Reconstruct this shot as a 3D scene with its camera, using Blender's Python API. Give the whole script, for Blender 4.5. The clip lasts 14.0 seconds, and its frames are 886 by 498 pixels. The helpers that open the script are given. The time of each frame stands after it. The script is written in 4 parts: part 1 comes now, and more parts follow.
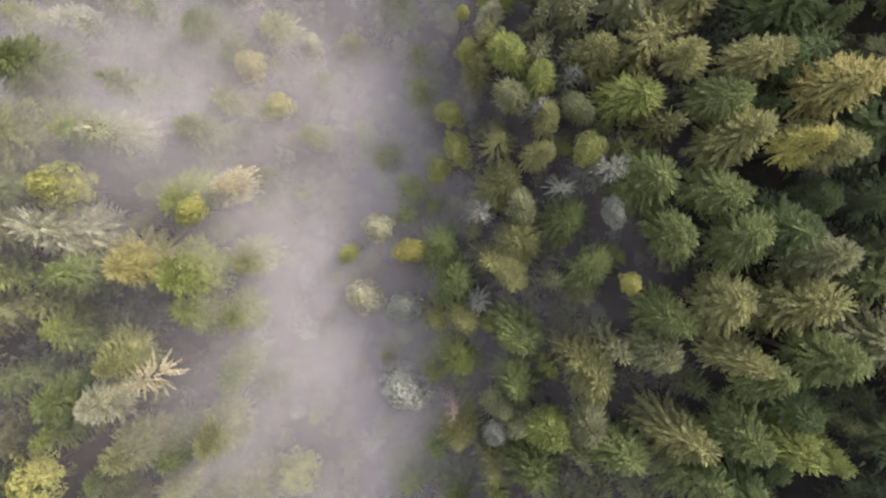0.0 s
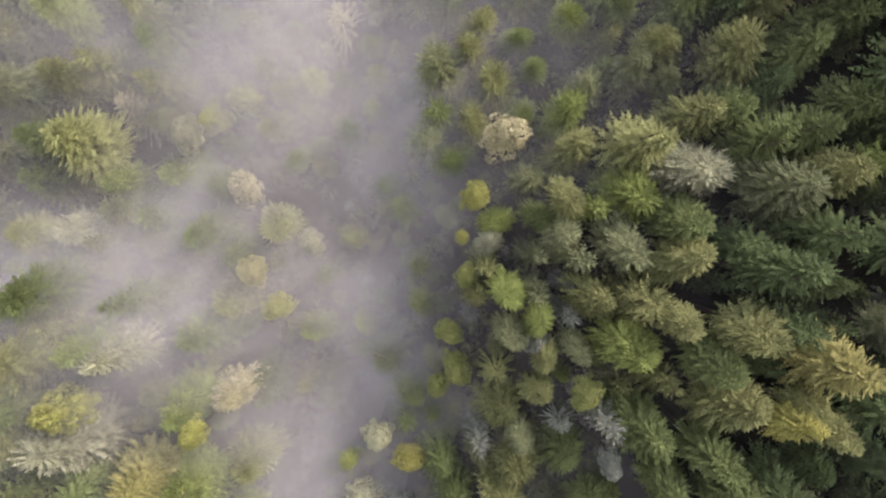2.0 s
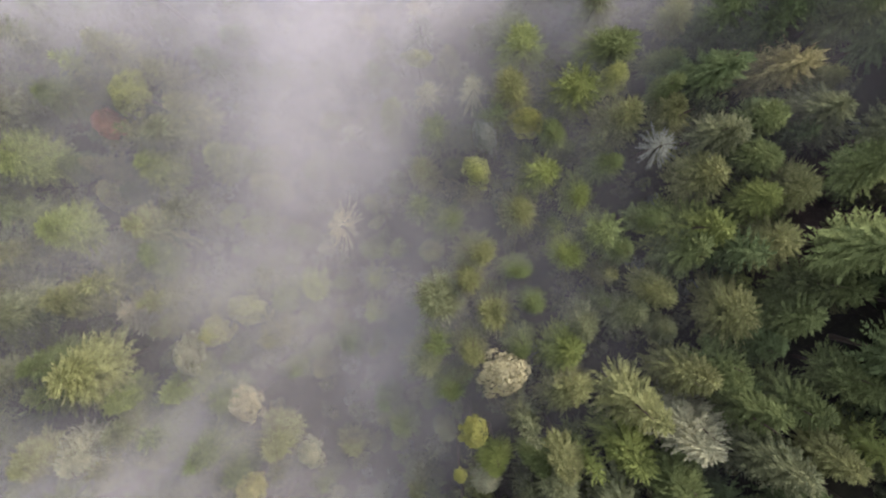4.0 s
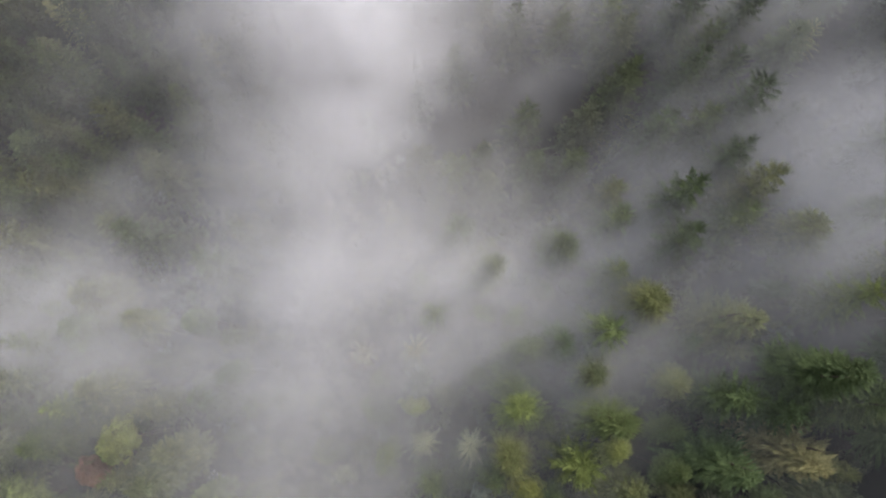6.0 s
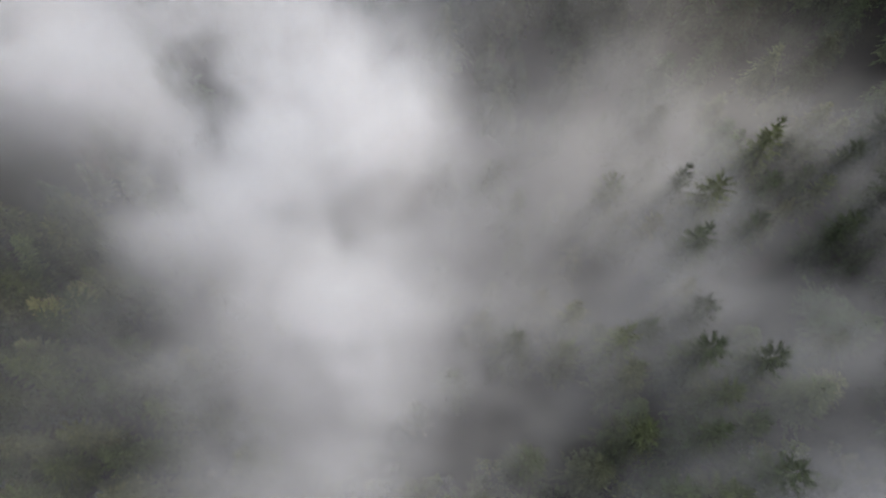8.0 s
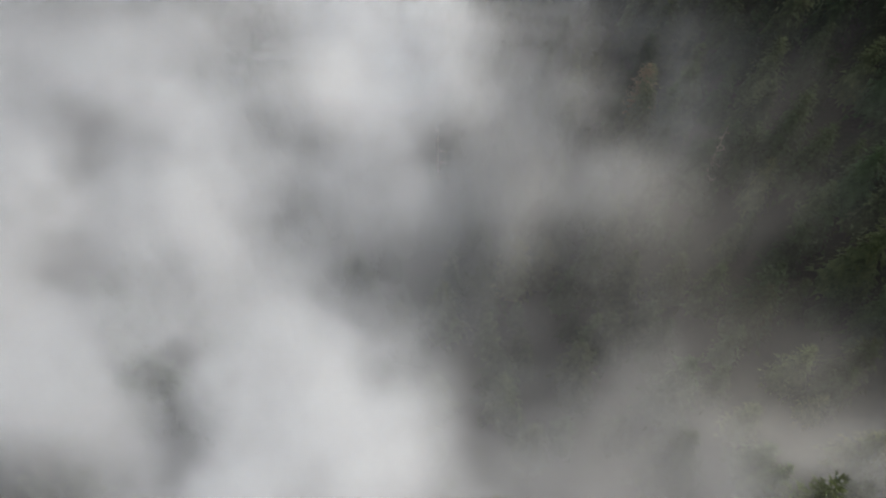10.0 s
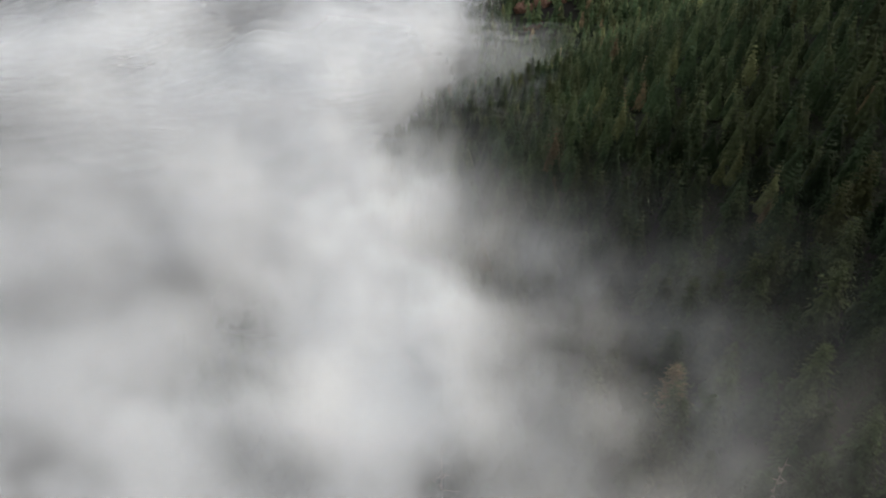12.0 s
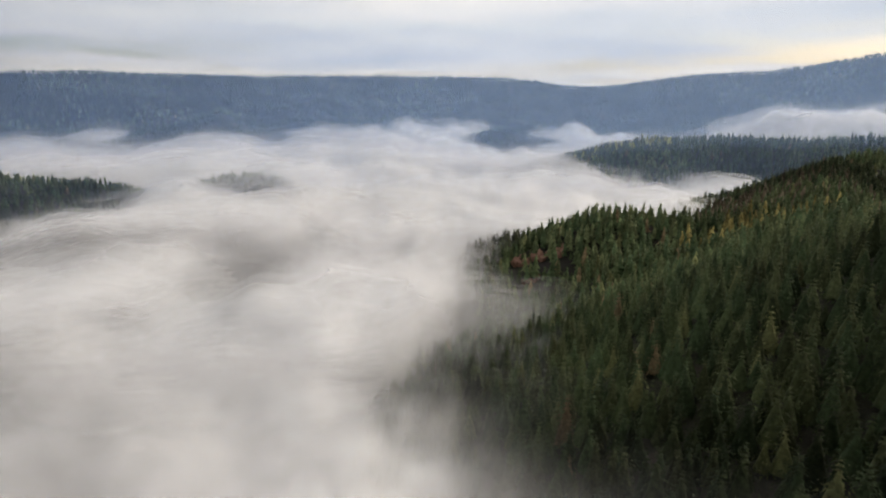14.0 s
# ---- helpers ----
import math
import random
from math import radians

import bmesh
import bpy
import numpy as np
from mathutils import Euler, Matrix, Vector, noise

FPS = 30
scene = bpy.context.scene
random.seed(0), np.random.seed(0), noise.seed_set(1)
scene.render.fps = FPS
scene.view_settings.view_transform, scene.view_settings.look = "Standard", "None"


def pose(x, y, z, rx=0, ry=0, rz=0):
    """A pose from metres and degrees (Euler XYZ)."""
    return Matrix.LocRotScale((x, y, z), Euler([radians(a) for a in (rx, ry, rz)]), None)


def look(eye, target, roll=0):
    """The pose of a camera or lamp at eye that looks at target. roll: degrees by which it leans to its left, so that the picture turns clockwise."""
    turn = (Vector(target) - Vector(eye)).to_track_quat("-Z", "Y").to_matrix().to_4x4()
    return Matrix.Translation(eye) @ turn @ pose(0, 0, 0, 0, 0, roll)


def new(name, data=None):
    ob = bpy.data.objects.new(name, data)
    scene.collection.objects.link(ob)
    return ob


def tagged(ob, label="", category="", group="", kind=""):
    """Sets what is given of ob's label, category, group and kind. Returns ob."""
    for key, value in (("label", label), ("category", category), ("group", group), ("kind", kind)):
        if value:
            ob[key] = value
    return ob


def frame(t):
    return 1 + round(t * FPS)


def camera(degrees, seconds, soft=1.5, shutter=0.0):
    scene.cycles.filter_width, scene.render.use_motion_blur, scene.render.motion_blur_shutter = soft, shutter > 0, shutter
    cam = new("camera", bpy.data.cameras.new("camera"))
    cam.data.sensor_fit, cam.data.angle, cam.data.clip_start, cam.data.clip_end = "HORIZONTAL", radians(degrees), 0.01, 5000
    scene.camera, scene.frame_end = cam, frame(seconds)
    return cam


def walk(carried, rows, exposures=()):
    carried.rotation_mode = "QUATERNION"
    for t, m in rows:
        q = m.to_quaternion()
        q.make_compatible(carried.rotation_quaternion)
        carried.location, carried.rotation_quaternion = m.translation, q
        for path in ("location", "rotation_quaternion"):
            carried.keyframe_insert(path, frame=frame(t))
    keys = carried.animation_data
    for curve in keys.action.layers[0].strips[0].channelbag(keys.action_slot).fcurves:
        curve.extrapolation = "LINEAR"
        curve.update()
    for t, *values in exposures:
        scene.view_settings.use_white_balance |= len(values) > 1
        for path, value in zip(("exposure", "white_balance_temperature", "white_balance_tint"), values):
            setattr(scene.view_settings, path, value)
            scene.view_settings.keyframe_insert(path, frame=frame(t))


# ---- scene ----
# ---- camera and path ----
cam = camera(68.09, 14.0, soft=2.1)
# seconds, x, y, z, pitch above straight down, roll, yaw
FLIGHT = [
    (0.0, 0.00, 0.00, 300.00, -2.55, -1.27, -0.00),
    (0.5, 0.18, 7.38, 299.92, -2.77, -1.20, 0.04),
    (1.0, 0.36, 14.76, 299.84, -2.89, -1.13, 0.08),
    (1.5, 0.53, 22.13, 299.74, -2.89, -1.11, 0.08),
    (2.0, 0.68, 29.55, 299.64, -2.86, -1.09, 0.05),
    (2.5, 0.82, 37.01, 299.53, -2.90, -1.02, 0.04),
    (3.0, 0.97, 44.47, 299.43, -3.16, -0.95, 0.02),
    (3.5, 1.14, 51.95, 299.35, -3.02, -0.86, -0.01),
    (4.0, 1.32, 59.47, 299.29, -1.85, -0.76, -0.06),
    (4.5, 1.51, 67.06, 299.26, 0.95, -0.64, -0.10),
    (5.0, 1.77, 74.61, 299.25, 4.07, -0.55, -0.20),
    (5.5, 2.05, 82.15, 299.29, 7.21, -0.48, -0.31),
    (6.0, 2.32, 89.70, 299.39, 10.39, -0.42, -0.42),
    (6.5, 2.54, 97.26, 299.55, 13.46, -0.34, -0.44),
    (7.0, 2.75, 104.78, 299.76, 16.54, -0.26, -0.47),
    (7.5, 2.99, 112.29, 299.94, 19.64, -0.13, -0.53),
    (8.0, 3.20, 119.88, 300.07, 22.97, 0.02, -0.56),
    (8.5, 3.38, 127.47, 300.20, 26.34, 0.07, -0.64),
    (9.0, 3.52, 135.07, 300.32, 29.76, 0.08, -0.71),
    (9.5, 3.64, 142.66, 300.45, 33.36, 0.06, -0.75),
    (10.0, 3.73, 150.26, 300.59, 37.26, 0.04, -0.73),
    (10.5, 3.78, 157.86, 300.73, 41.60, 0.05, -0.64),
    (11.0, 3.81, 165.44, 300.89, 46.31, 0.04, -0.54),
    (11.5, 3.79, 172.99, 301.06, 51.30, -0.04, -0.47),
    (12.0, 3.73, 180.49, 301.23, 56.43, -0.13, -0.44),
    (12.5, 3.66, 187.98, 301.40, 61.58, -0.08, -0.49),
    (13.0, 3.59, 195.41, 301.56, 66.78, -0.01, -0.51),
    (13.5, 3.54, 202.74, 301.70, 72.01, 0.12, -0.55),
    (14.0, 3.52, 210.00, 301.82, 77.18, 0.21, -0.59),
]
ROWS = [(t, pose(x, y, z, 0, 0, yaw) @ pose(0, 0, 0, p, 0, 0) @ pose(0, 0, 0, 0, 0, r))
        for t, x, y, z, p, r, yaw in FLIGHT]
walk(cam, ROWS, exposures=[(0.0, 1.31, 6500, 27), (2.0, 1.26, 6450, 26), (4.5, 0.86, 6280, 22), (5.5, 0.58, 6220, 17), (6.5, 0.52, 6200, 15),
                            (8.0, 0.18, 6150, 13), (11.0, 0.0, 6250, 8), (12.5, 0.18, 6350, 8), (14.0, 0.06, 6850, 11)])

scene.cycles.transparent_max_bounces = 48

# ---- world and sun ----
SUN_EL, SUN_AZ = 32.0, 52.0          # degrees; azimuth clockwise from +y
world = bpy.data.worlds.new("sky")
scene.world = world
world.use_nodes = True


def nodes_of(tree):
    tree.nodes.clear()

    def add(kind, **sets):
        n = tree.nodes.new(kind)
        for k, v in sets.items():
            if k in n.inputs:
                n.inputs[k].default_value = v
            else:
                setattr(n, k, v)
        return n

    def link(a, b):
        tree.links.new(a, b)
    return add, link


def build_world():
    add, link = nodes_of(world.node_tree)
    sky = add("ShaderNodeTexSky", sky_type="NISHITA", sun_disc=False, sun_elevation=radians(SUN_EL),
              sun_rotation=radians(SUN_AZ), air_density=1.2, dust_density=2.0)
    geo = add("ShaderNodeTexCoord")
    sep = add("ShaderNodeSeparateXYZ")
    link(geo.outputs["Generated"], sep.inputs[0])
    # clouds: direction projected on a flat deck, so that they crowd towards the horizon
    zz = add("ShaderNodeMath", operation="MAXIMUM")
    zz.inputs[1].default_value = 0.0
    link(sep.outputs["Z"], zz.inputs[0])
    zo = add("ShaderNodeMath", operation="ADD")
    zo.inputs[1].default_value = 0.06
    link(zz.outputs[0], zo.inputs[0])
    dx = add("ShaderNodeMath", operation="DIVIDE")
    dy = add("ShaderNodeMath", operation="DIVIDE")
    link(sep.outputs["X"], dx.inputs[0])
    link(zo.outputs[0], dx.inputs[1])
    link(sep.outputs["Y"], dy.inputs[0])
    link(zo.outputs[0], dy.inputs[1])
    com = add("ShaderNodeCombineXYZ")
    link(dx.outputs[0], com.inputs["X"])
    link(dy.outputs[0], com.inputs["Y"])
    n1 = add("ShaderNodeTexNoise", Scale=0.22, Detail=5.0, Roughness=0.5, Distortion=0.3)
    link(com.outputs[0], n1.inputs["Vector"])
    cover = add("ShaderNodeMapRange", interpolation_type="SMOOTHSTEP")
    cover.inputs["From Min"].default_value = 0.30
    cover.inputs["From Max"].default_value = 0.50
    link(n1.outputs["Fac"], cover.inputs["Value"])
    n2 = add("ShaderNodeTexNoise", Scale=0.34, Detail=5.0, Roughness=0.55)
    link(com.outputs[0], n2.inputs["Vector"])
    ramp = add("ShaderNodeValToRGB")
    ramp.color_ramp.elements[0].position = 0.32
    ramp.color_ramp.elements[0].color = (0.62, 0.66, 0.72, 1)
    ramp.color_ramp.elements[1].position = 0.68
    ramp.color_ramp.elements[1].color = (1.0, 0.96, 0.90, 1)
    link(n2.outputs["Fac"], ramp.inputs["Fac"])
    # clouds glow ahead, where the sun stands behind them, and lie in bands over the horizon
    away = add("ShaderNodeVectorMath", operation="DOT_PRODUCT")
    link(geo.outputs["Generated"], away.inputs[0])
    away.inputs[1].default_value = (0.45, 0.86, 0.22)
    glow = add("ShaderNodeMapRange", interpolation_type="SMOOTHSTEP")
    glow.inputs["From Min"].default_value, glow.inputs["From Max"].default_value = -0.3, 1.0
    glow.inputs["To Min"].default_value, glow.inputs["To Max"].default_value = 0.62, 1.50
    link(away.outputs["Value"], glow.inputs["Value"])
    band = add("ShaderNodeValToRGB")
    band.color_ramp.elements[0].position, band.color_ramp.elements[0].color = 0.0, (0.98, 0.93, 0.83, 1)
    band.color_ramp.elements[1].position, band.color_ramp.elements[1].color = 0.30, (0.96, 0.98, 1.0, 1)
    for at, c in ((0.035, (0.98, 0.93, 0.84, 1)), (0.06, (0.72, 0.76, 0.82, 1)), (0.10, (0.86, 0.88, 0.90, 1)), (0.16, (1.0, 0.99, 0.96, 1))):
        band.color_ramp.elements.new(at).color = c
    bent = add("ShaderNodeMath", operation="MULTIPLY_ADD")
    link(n1.outputs["Fac"], bent.inputs[0])
    bent.inputs[1].default_value = 0.07
    shifted = add("ShaderNodeMath", operation="SUBTRACT")
    link(zz.outputs[0], shifted.inputs[0])
    shifted.inputs[1].default_value = 0.035
    link(shifted.outputs[0], bent.inputs[2])
    link(bent.outputs[0], band.inputs["Fac"])
    tint = add("ShaderNodeMix", data_type="RGBA", blend_type="MULTIPLY", Factor=1.0)
    link(ramp.outputs["Color"], tint.inputs["A"])
    link(band.outputs["Color"], tint.inputs["B"])
    lit = add("ShaderNodeVectorMath", operation="SCALE")
    link(tint.outputs["Result"], lit.inputs[0])
    link(glow.outputs[0], lit.inputs["Scale"])
    bg1 = add("ShaderNodeBackground", Strength=0.10)
    link(sky.outputs[0], bg1.inputs["Color"])
    bg2 = add("ShaderNodeBackground", Strength=CLOUD_LIGHT)
    link(lit.outputs[0], bg2.inputs["Color"])
    mix = add("ShaderNodeMixShader")
    link(cover.outputs[0], mix.inputs[0])
    link(bg1.outputs[0], mix.inputs[1])
    link(bg2.outputs[0], mix.inputs[2])
    out = add("ShaderNodeOutputWorld")
    link(mix.outputs[0], out.inputs[0])


CLOUD_LIGHT = 0.80
build_world()
sun = new("sun", bpy.data.lights.new("sun", "SUN"))
sun.data.energy, sun.data.angle, sun.data.color = 2.0, radians(16), (1.0, 0.90, 0.74)
s_dir = Vector((math.sin(radians(SUN_AZ)) * math.cos(radians(SUN_EL)),
                math.cos(radians(SUN_AZ)) * math.cos(radians(SUN_EL)), math.sin(radians(SUN_EL))))
sun.matrix_basis = look((0, 0, 900), Vector((0, 0, 900)) - s_dir)

# ---- the land ----
Z = 300.0                               # height of the flight over the datum


def smooth_max(a, b, k):
    h = np.clip(0.5 + 0.5 * (a - b) / k, 0, 1)
    return b * (1 - h) + a * h + k * h * (1 - h)


def crest(x, y, line, slope, cap=22.0):
    """Height of a hill whose crest runs along the points (x, y, z) of line and whose flanks fall by slope."""
    best = np.full(x.shape, -1e4)
    for (ax, ay, az), (bx, by, bz) in zip(line, line[1:]):
        lx, ly = bx - ax, by - ay
        u = np.clip(((x - ax) * lx + (y - ay) * ly) / (lx * lx + ly * ly), 0, 1)
        d = np.hypot(x - ax - u * lx, y - ay - u * ly)
        best = np.maximum(best, az + (bz - az) * u - slope * (np.sqrt(d * d + cap * cap) - cap))
    return best


def value_noise(x, y, seed):
    """Smooth lattice noise, 0 to 1."""
    ix, iy = np.floor(x), np.floor(y)
    fx, fy = x - ix, y - iy
    fx, fy = fx * fx * fx * (fx * (fx * 6 - 15) + 10), fy * fy * fy * (fy * (fy * 6 - 15) + 10)

    def h(a, b):
        v = np.sin(a * 127.1 + b * 311.7 + seed * 74.7) * 43758.5453
        return v - np.floor(v)
    return (h(ix, iy) * (1 - fx) + h(ix + 1, iy) * fx) * (1 - fy) + (h(ix, iy + 1) * (1 - fx) + h(ix + 1, iy + 1) * fx) * fy


def fbm(x, y, scale, octaves=4, seed=0.0):
    """Summed noise, about -1 to 1."""
    x, y = np.asarray(x, float), np.asarray(y, float)
    v, amp, tot = np.zeros(x.shape), 1.0, 0.0
    for i in range(octaves):
        a = 0.6 + 1.1 * i
        u = (x * math.cos(a) + y * math.sin(a)) / scale + 13.7 * i
        w = (-x * math.sin(a) + y * math.cos(a)) / scale + 5.1 * i
        v = v + amp * (2 * value_noise(u, w, seed + i) - 1)
        tot += amp
        amp *= 0.5
        scale = scale / 2.03
    return 1.5 * v / tot


def billow(x, y, scale, octaves=4, seed=0.0):
    """Puffy noise, 0 in the creases to 1 on the puffs."""
    x, y = np.asarray(x, float), np.asarray(y, float)
    v, amp, tot = np.zeros(x.shape), 1.0, 0.0
    for i in range(octaves):
        a = 0.9 + 1.3 * i
        u = (x * math.cos(a) + y * math.sin(a)) / scale
        w = (-x * math.sin(a) + y * math.cos(a)) / scale
        v = v + amp * 1.25 * value_noise(u, w, seed + 3 * i) ** 2
        tot += amp
        amp *= 0.48
        scale = scale / 2.1
    return np.clip(1.6 * v / tot, 0, 1)


HILLS = {
    "right": ([(105, -300, -57), (112, 0, -57), (140, 90, -60), (172, 160, -74), (205, 300, -73), (265, 500, -62),
               (350, 700, -88), (420, 900, -122), (600, 1200, -110), (950, 1550, -112), (1500, 1700, -118),
               (2600, 1700, -60)], 0.50),
    "spur_a": ([(330, 600, -72), (170, 650, -140), (40, 690, -196), (-40, 690, -240)], 0.50),
    "spur_b": ([(470, 960, -124), (330, 950, -146), (211, 1003, -146), (120, 1060, -186), (20, 1120, -240)], 0.48),
    "knob": ([(1500, 1700, -70), (1050, 2050, -120), (690, 2270, -124), (580, 2280, -150), (530, 2290, -185)], 0.32),
    "inner": ([(360, 780, -110), (230, 830, -154), (150, 850, -200)], 0.50),
    "left_bank": ([(-110, -300, -85), (-82, 0, -92), (-120, 130, -112), (-175, 300, -156), (-260, 560, -208),
                   (-420, 700, -255)], 0.50),
    "left_tip": ([(-1100, 900, -162), (-700, 950, -192), (-470, 990, -222)], 0.42),
    "left_ridge": ([(-2200, 1250, -70), (-1500, 1480, -122), (-1100, 1600, -158), (-820, 1700, -192), (-700, 1600, -225)], 0.28),
    "shelf": ([(1050, 1480, -130), (700, 1500, -166), (560, 1450, -190)], 0.40),
    "island": ([(-520, 1830, -196), (-450, 1830, -186), (-390, 1840, -200)], 0.34),
}


def ground(x, y):
    x, y = np.asarray(x, float), np.asarray(y, float)
    axis = np.interp(y, [-300, 0, 60, 100, 150, 300, 600, 1000, 4500], [-14, -14, -14, -18, -22, -38, -70, -100, -100])
    floor = np.interp(y, [-300, 0, 60, 100, 150, 300, 600, 1000, 5000],
                      [-108, -112, -117, -123, -129, -152, -212, -262, -270])
    h = floor + 0.06 * np.abs(x - axis) * np.clip(1 - y / 900, 0, 1)
    for line, slope in HILLS.values():
        h = smooth_max(h, crest(x, y, line, slope), 9.0)
    # far plateau and the higher hills beside it
    r = np.hypot(x, y - 210)
    az = np.degrees(np.arctan2(x, y))
    top = np.interp(az, [-60, -34, -20, -5, 0, 6, 10.5, 13, 18, 25, 34, 60],
                    [125, 125, 130, 128, 132, 118, 70, 64, 105, 150, 245, 300])
    rise = np.clip((r - 3050 - 130 * fbm(x, y, 1100, 3, 2.0)) / 1150, 0, 1)
    gulch = (0.55 * np.abs(fbm(x, y, 1000, 4, 0.7)) + 0.5 * np.abs(fbm(x, y, 520, 3, 5.7))) * (1 - rise) * np.sqrt(rise)
    far = -300 + (top + 300) * np.clip(rise ** 0.8 - gulch, 0, 1)
    foot = np.interp(az, [-60, -38, -25, -17, -8, 0, 5, 12, 20, 27, 36, 60], [-120, -150, -190, -60, -120, -190, -140, -205, -120, -60, -90, -60])
    near_rise = np.clip((r - 2750 - 160 * fbm(x, y, 700, 3, 9.0)) / 520, 0, 1)
    far = smooth_max(far, -300 + (foot + 300) * near_rise * (1 - 0.35 * np.abs(fbm(x, y, 420, 3, 1.5))), 12.0)
    h = np.where(r > 2500, smooth_max(h, far, 10.0), h)
    h = h + 3.0 * fbm(x, y, 160, 3) * np.clip((np.hypot(x, y - 100)) / 300, 0.15, 1) \
        + 14 * fbm(x, y, 620, 3, 4.0) * np.clip((y - 900) / 900, 0, 1)
    return h + Z


def grid_mesh(name, xs, ys, zf):
    gx, gy = np.meshgrid(xs, ys)
    co = np.stack([gx, gy, zf(gx, gy)], -1).reshape(-1, 3)
    nx, ny = len(xs), len(ys)
    i = (np.arange(ny - 1)[:, None] * nx + np.arange(nx - 1)[None]).reshape(-1)
    quads = np.stack([i, i + 1, i + nx + 1, i + nx], 1)
    return solid(name, co, quads), co


def solid(name, co, faces):
    """A mesh from an array of places and an array of faces, all with as many corners."""
    me = bpy.data.meshes.new(name)
    n, k = faces.shape
    me.vertices.add(len(co))
    me.vertices.foreach_set("co", np.ascontiguousarray(co, np.float32).ravel())
    me.loops.add(n * k)
    me.loops.foreach_set("vertex_index", np.ascontiguousarray(faces, np.int32).ravel())
    me.polygons.add(n)
    me.polygons.foreach_set("loop_start", np.arange(0, n * k, k, dtype=np.int32))
    me.update(calc_edges=True)
    return me


def spread(lo, hi, fine_lo, fine_hi, step, grow=1.09, most=1e9):
    """Steps that are even from fine_lo to fine_hi and widen beyond."""
    mid = list(np.arange(fine_lo, fine_hi, step))
    a, s = [], step
    v = fine_hi
    while v < hi:
        a.append(v)
        s = min(s * grow, most)
        v += s
    a.append(hi)
    b, s, v = [], step, fine_lo - step
    while v > lo:
        b.append(v)
        s = min(s * grow, most)
        v -= s
    b.append(lo)
    return np.array(b[::-1] + mid + a)


# ---- materials ----
def material(name):
    m = bpy.data.materials.new(name)
    m.use_nodes = True
    add, link = nodes_of(m.node_tree)
    return m, add, link


def ground_material():
    m, add, link = material("forest_floor")
    pos = add("ShaderNodeNewGeometry")
    n1 = add("ShaderNodeTexNoise", Scale=0.03, Detail=6.0, Roughness=0.6)
    n2 = add("ShaderNodeTexNoise", Scale=0.9, Detail=6.0, Roughness=0.7)
    link(pos.outputs["Position"], n1.inputs["Vector"])
    link(pos.outputs["Position"], n2.inputs["Vector"])
    r1 = add("ShaderNodeValToRGB")
    r1.color_ramp.elements[0].position, r1.color_ramp.elements[0].color = 0.35, (0.022, 0.017, 0.015, 1)
    r1.color_ramp.elements[1].position, r1.color_ramp.elements[1].color = 0.7, (0.055, 0.036, 0.033, 1)
    e = r1.color_ramp.elements.new(0.55)
    e.color = (0.022, 0.026, 0.012, 1)
    link(n1.outputs["Fac"], r1.inputs["Fac"])
    mix = add("ShaderNodeMix", data_type="RGBA", blend_type="MULTIPLY", Factor=0.8)
    link(r1.outputs["Color"], mix.inputs["A"])
    r2 = add("ShaderNodeValToRGB")
    r2.color_ramp.elements[0].position, r2.color_ramp.elements[0].color = 0.3, (0.4, 0.4, 0.4, 1)
    r2.color_ramp.elements[1].position, r2.color_ramp.elements[1].color = 0.75, (1.4, 1.3, 1.2, 1)
    link(n2.outputs["Fac"], r2.inputs["Fac"])
    link(r2.outputs["Color"], mix.inputs["B"])
    b = add("ShaderNodeBsdfPrincipled", Roughness=0.95)
    link(mix.outputs["Result"], b.inputs["Base Color"])
    bump = add("ShaderNodeBump", Strength=0.7, Distance=0.4)
    link(n2.outputs["Fac"], bump.inputs["Height"])
    link(bump.outputs[0], b.inputs["Normal"])
    out = add("ShaderNodeOutputMaterial")
    link(b.outputs[0], out.inputs[0])
    return m


def leaf_material(name, joined):
    """Foliage; the tree's own colour comes with the object, or with the tree's colour attribute in a joined wood."""
    m, add, link = material(name)
    if joined:
        src = add("ShaderNodeAttribute", attribute_name="tree_colour")
        colour = src.outputs["Color"]
    else:
        src = add("ShaderNodeObjectInfo")
        colour = src.outputs["Color"]
    geo = add("ShaderNodeNewGeometry")
    isl = add("ShaderNodeMapRange")
    isl.inputs["To Min"].default_value, isl.inputs["To Max"].default_value = 0.72, 1.28
    link(geo.outputs["Random Per Island"], isl.inputs["Value"])
    n = add("ShaderNodeTexNoise", Scale=0.55, Detail=3.0)
    link(geo.outputs["Position"], n.inputs["Vector"])
    nr = add("ShaderNodeMapRange")
    nr.inputs["From Min"].default_value, nr.inputs["From Max"].default_value = 0.3, 0.7
    nr.inputs["To Min"].default_value, nr.inputs["To Max"].default_value = 0.7, 1.3
    link(n.outputs["Fac"], nr.inputs["Value"])
    mul = add("ShaderNodeMath", operation="MULTIPLY")
    link(isl.outputs[0], mul.inputs[0])
    link(nr.outputs[0], mul.inputs[1])
    v = add("ShaderNodeVectorMath", operation="SCALE")
    link(colour, v.inputs[0])
    link(mul.outputs[0], v.inputs["Scale"])
    b = add("ShaderNodeBsdfPrincipled", Roughness=0.75)
    link(v.outputs[0], b.inputs["Base Color"])
    b.inputs["Specular IOR Level"].default_value = 0.06
    tr = add("ShaderNodeBsdfTranslucent")
    link(v.outputs[0], tr.inputs["Color"])
    mx = add("ShaderNodeMixShader")
    mx.inputs[0].default_value = 0.25
    link(b.outputs[0], mx.inputs[1])
    link(tr.outputs[0], mx.inputs[2])
    out = add("ShaderNodeOutputMaterial")
    link(mx.outputs[0], out.inputs[0])
    return m


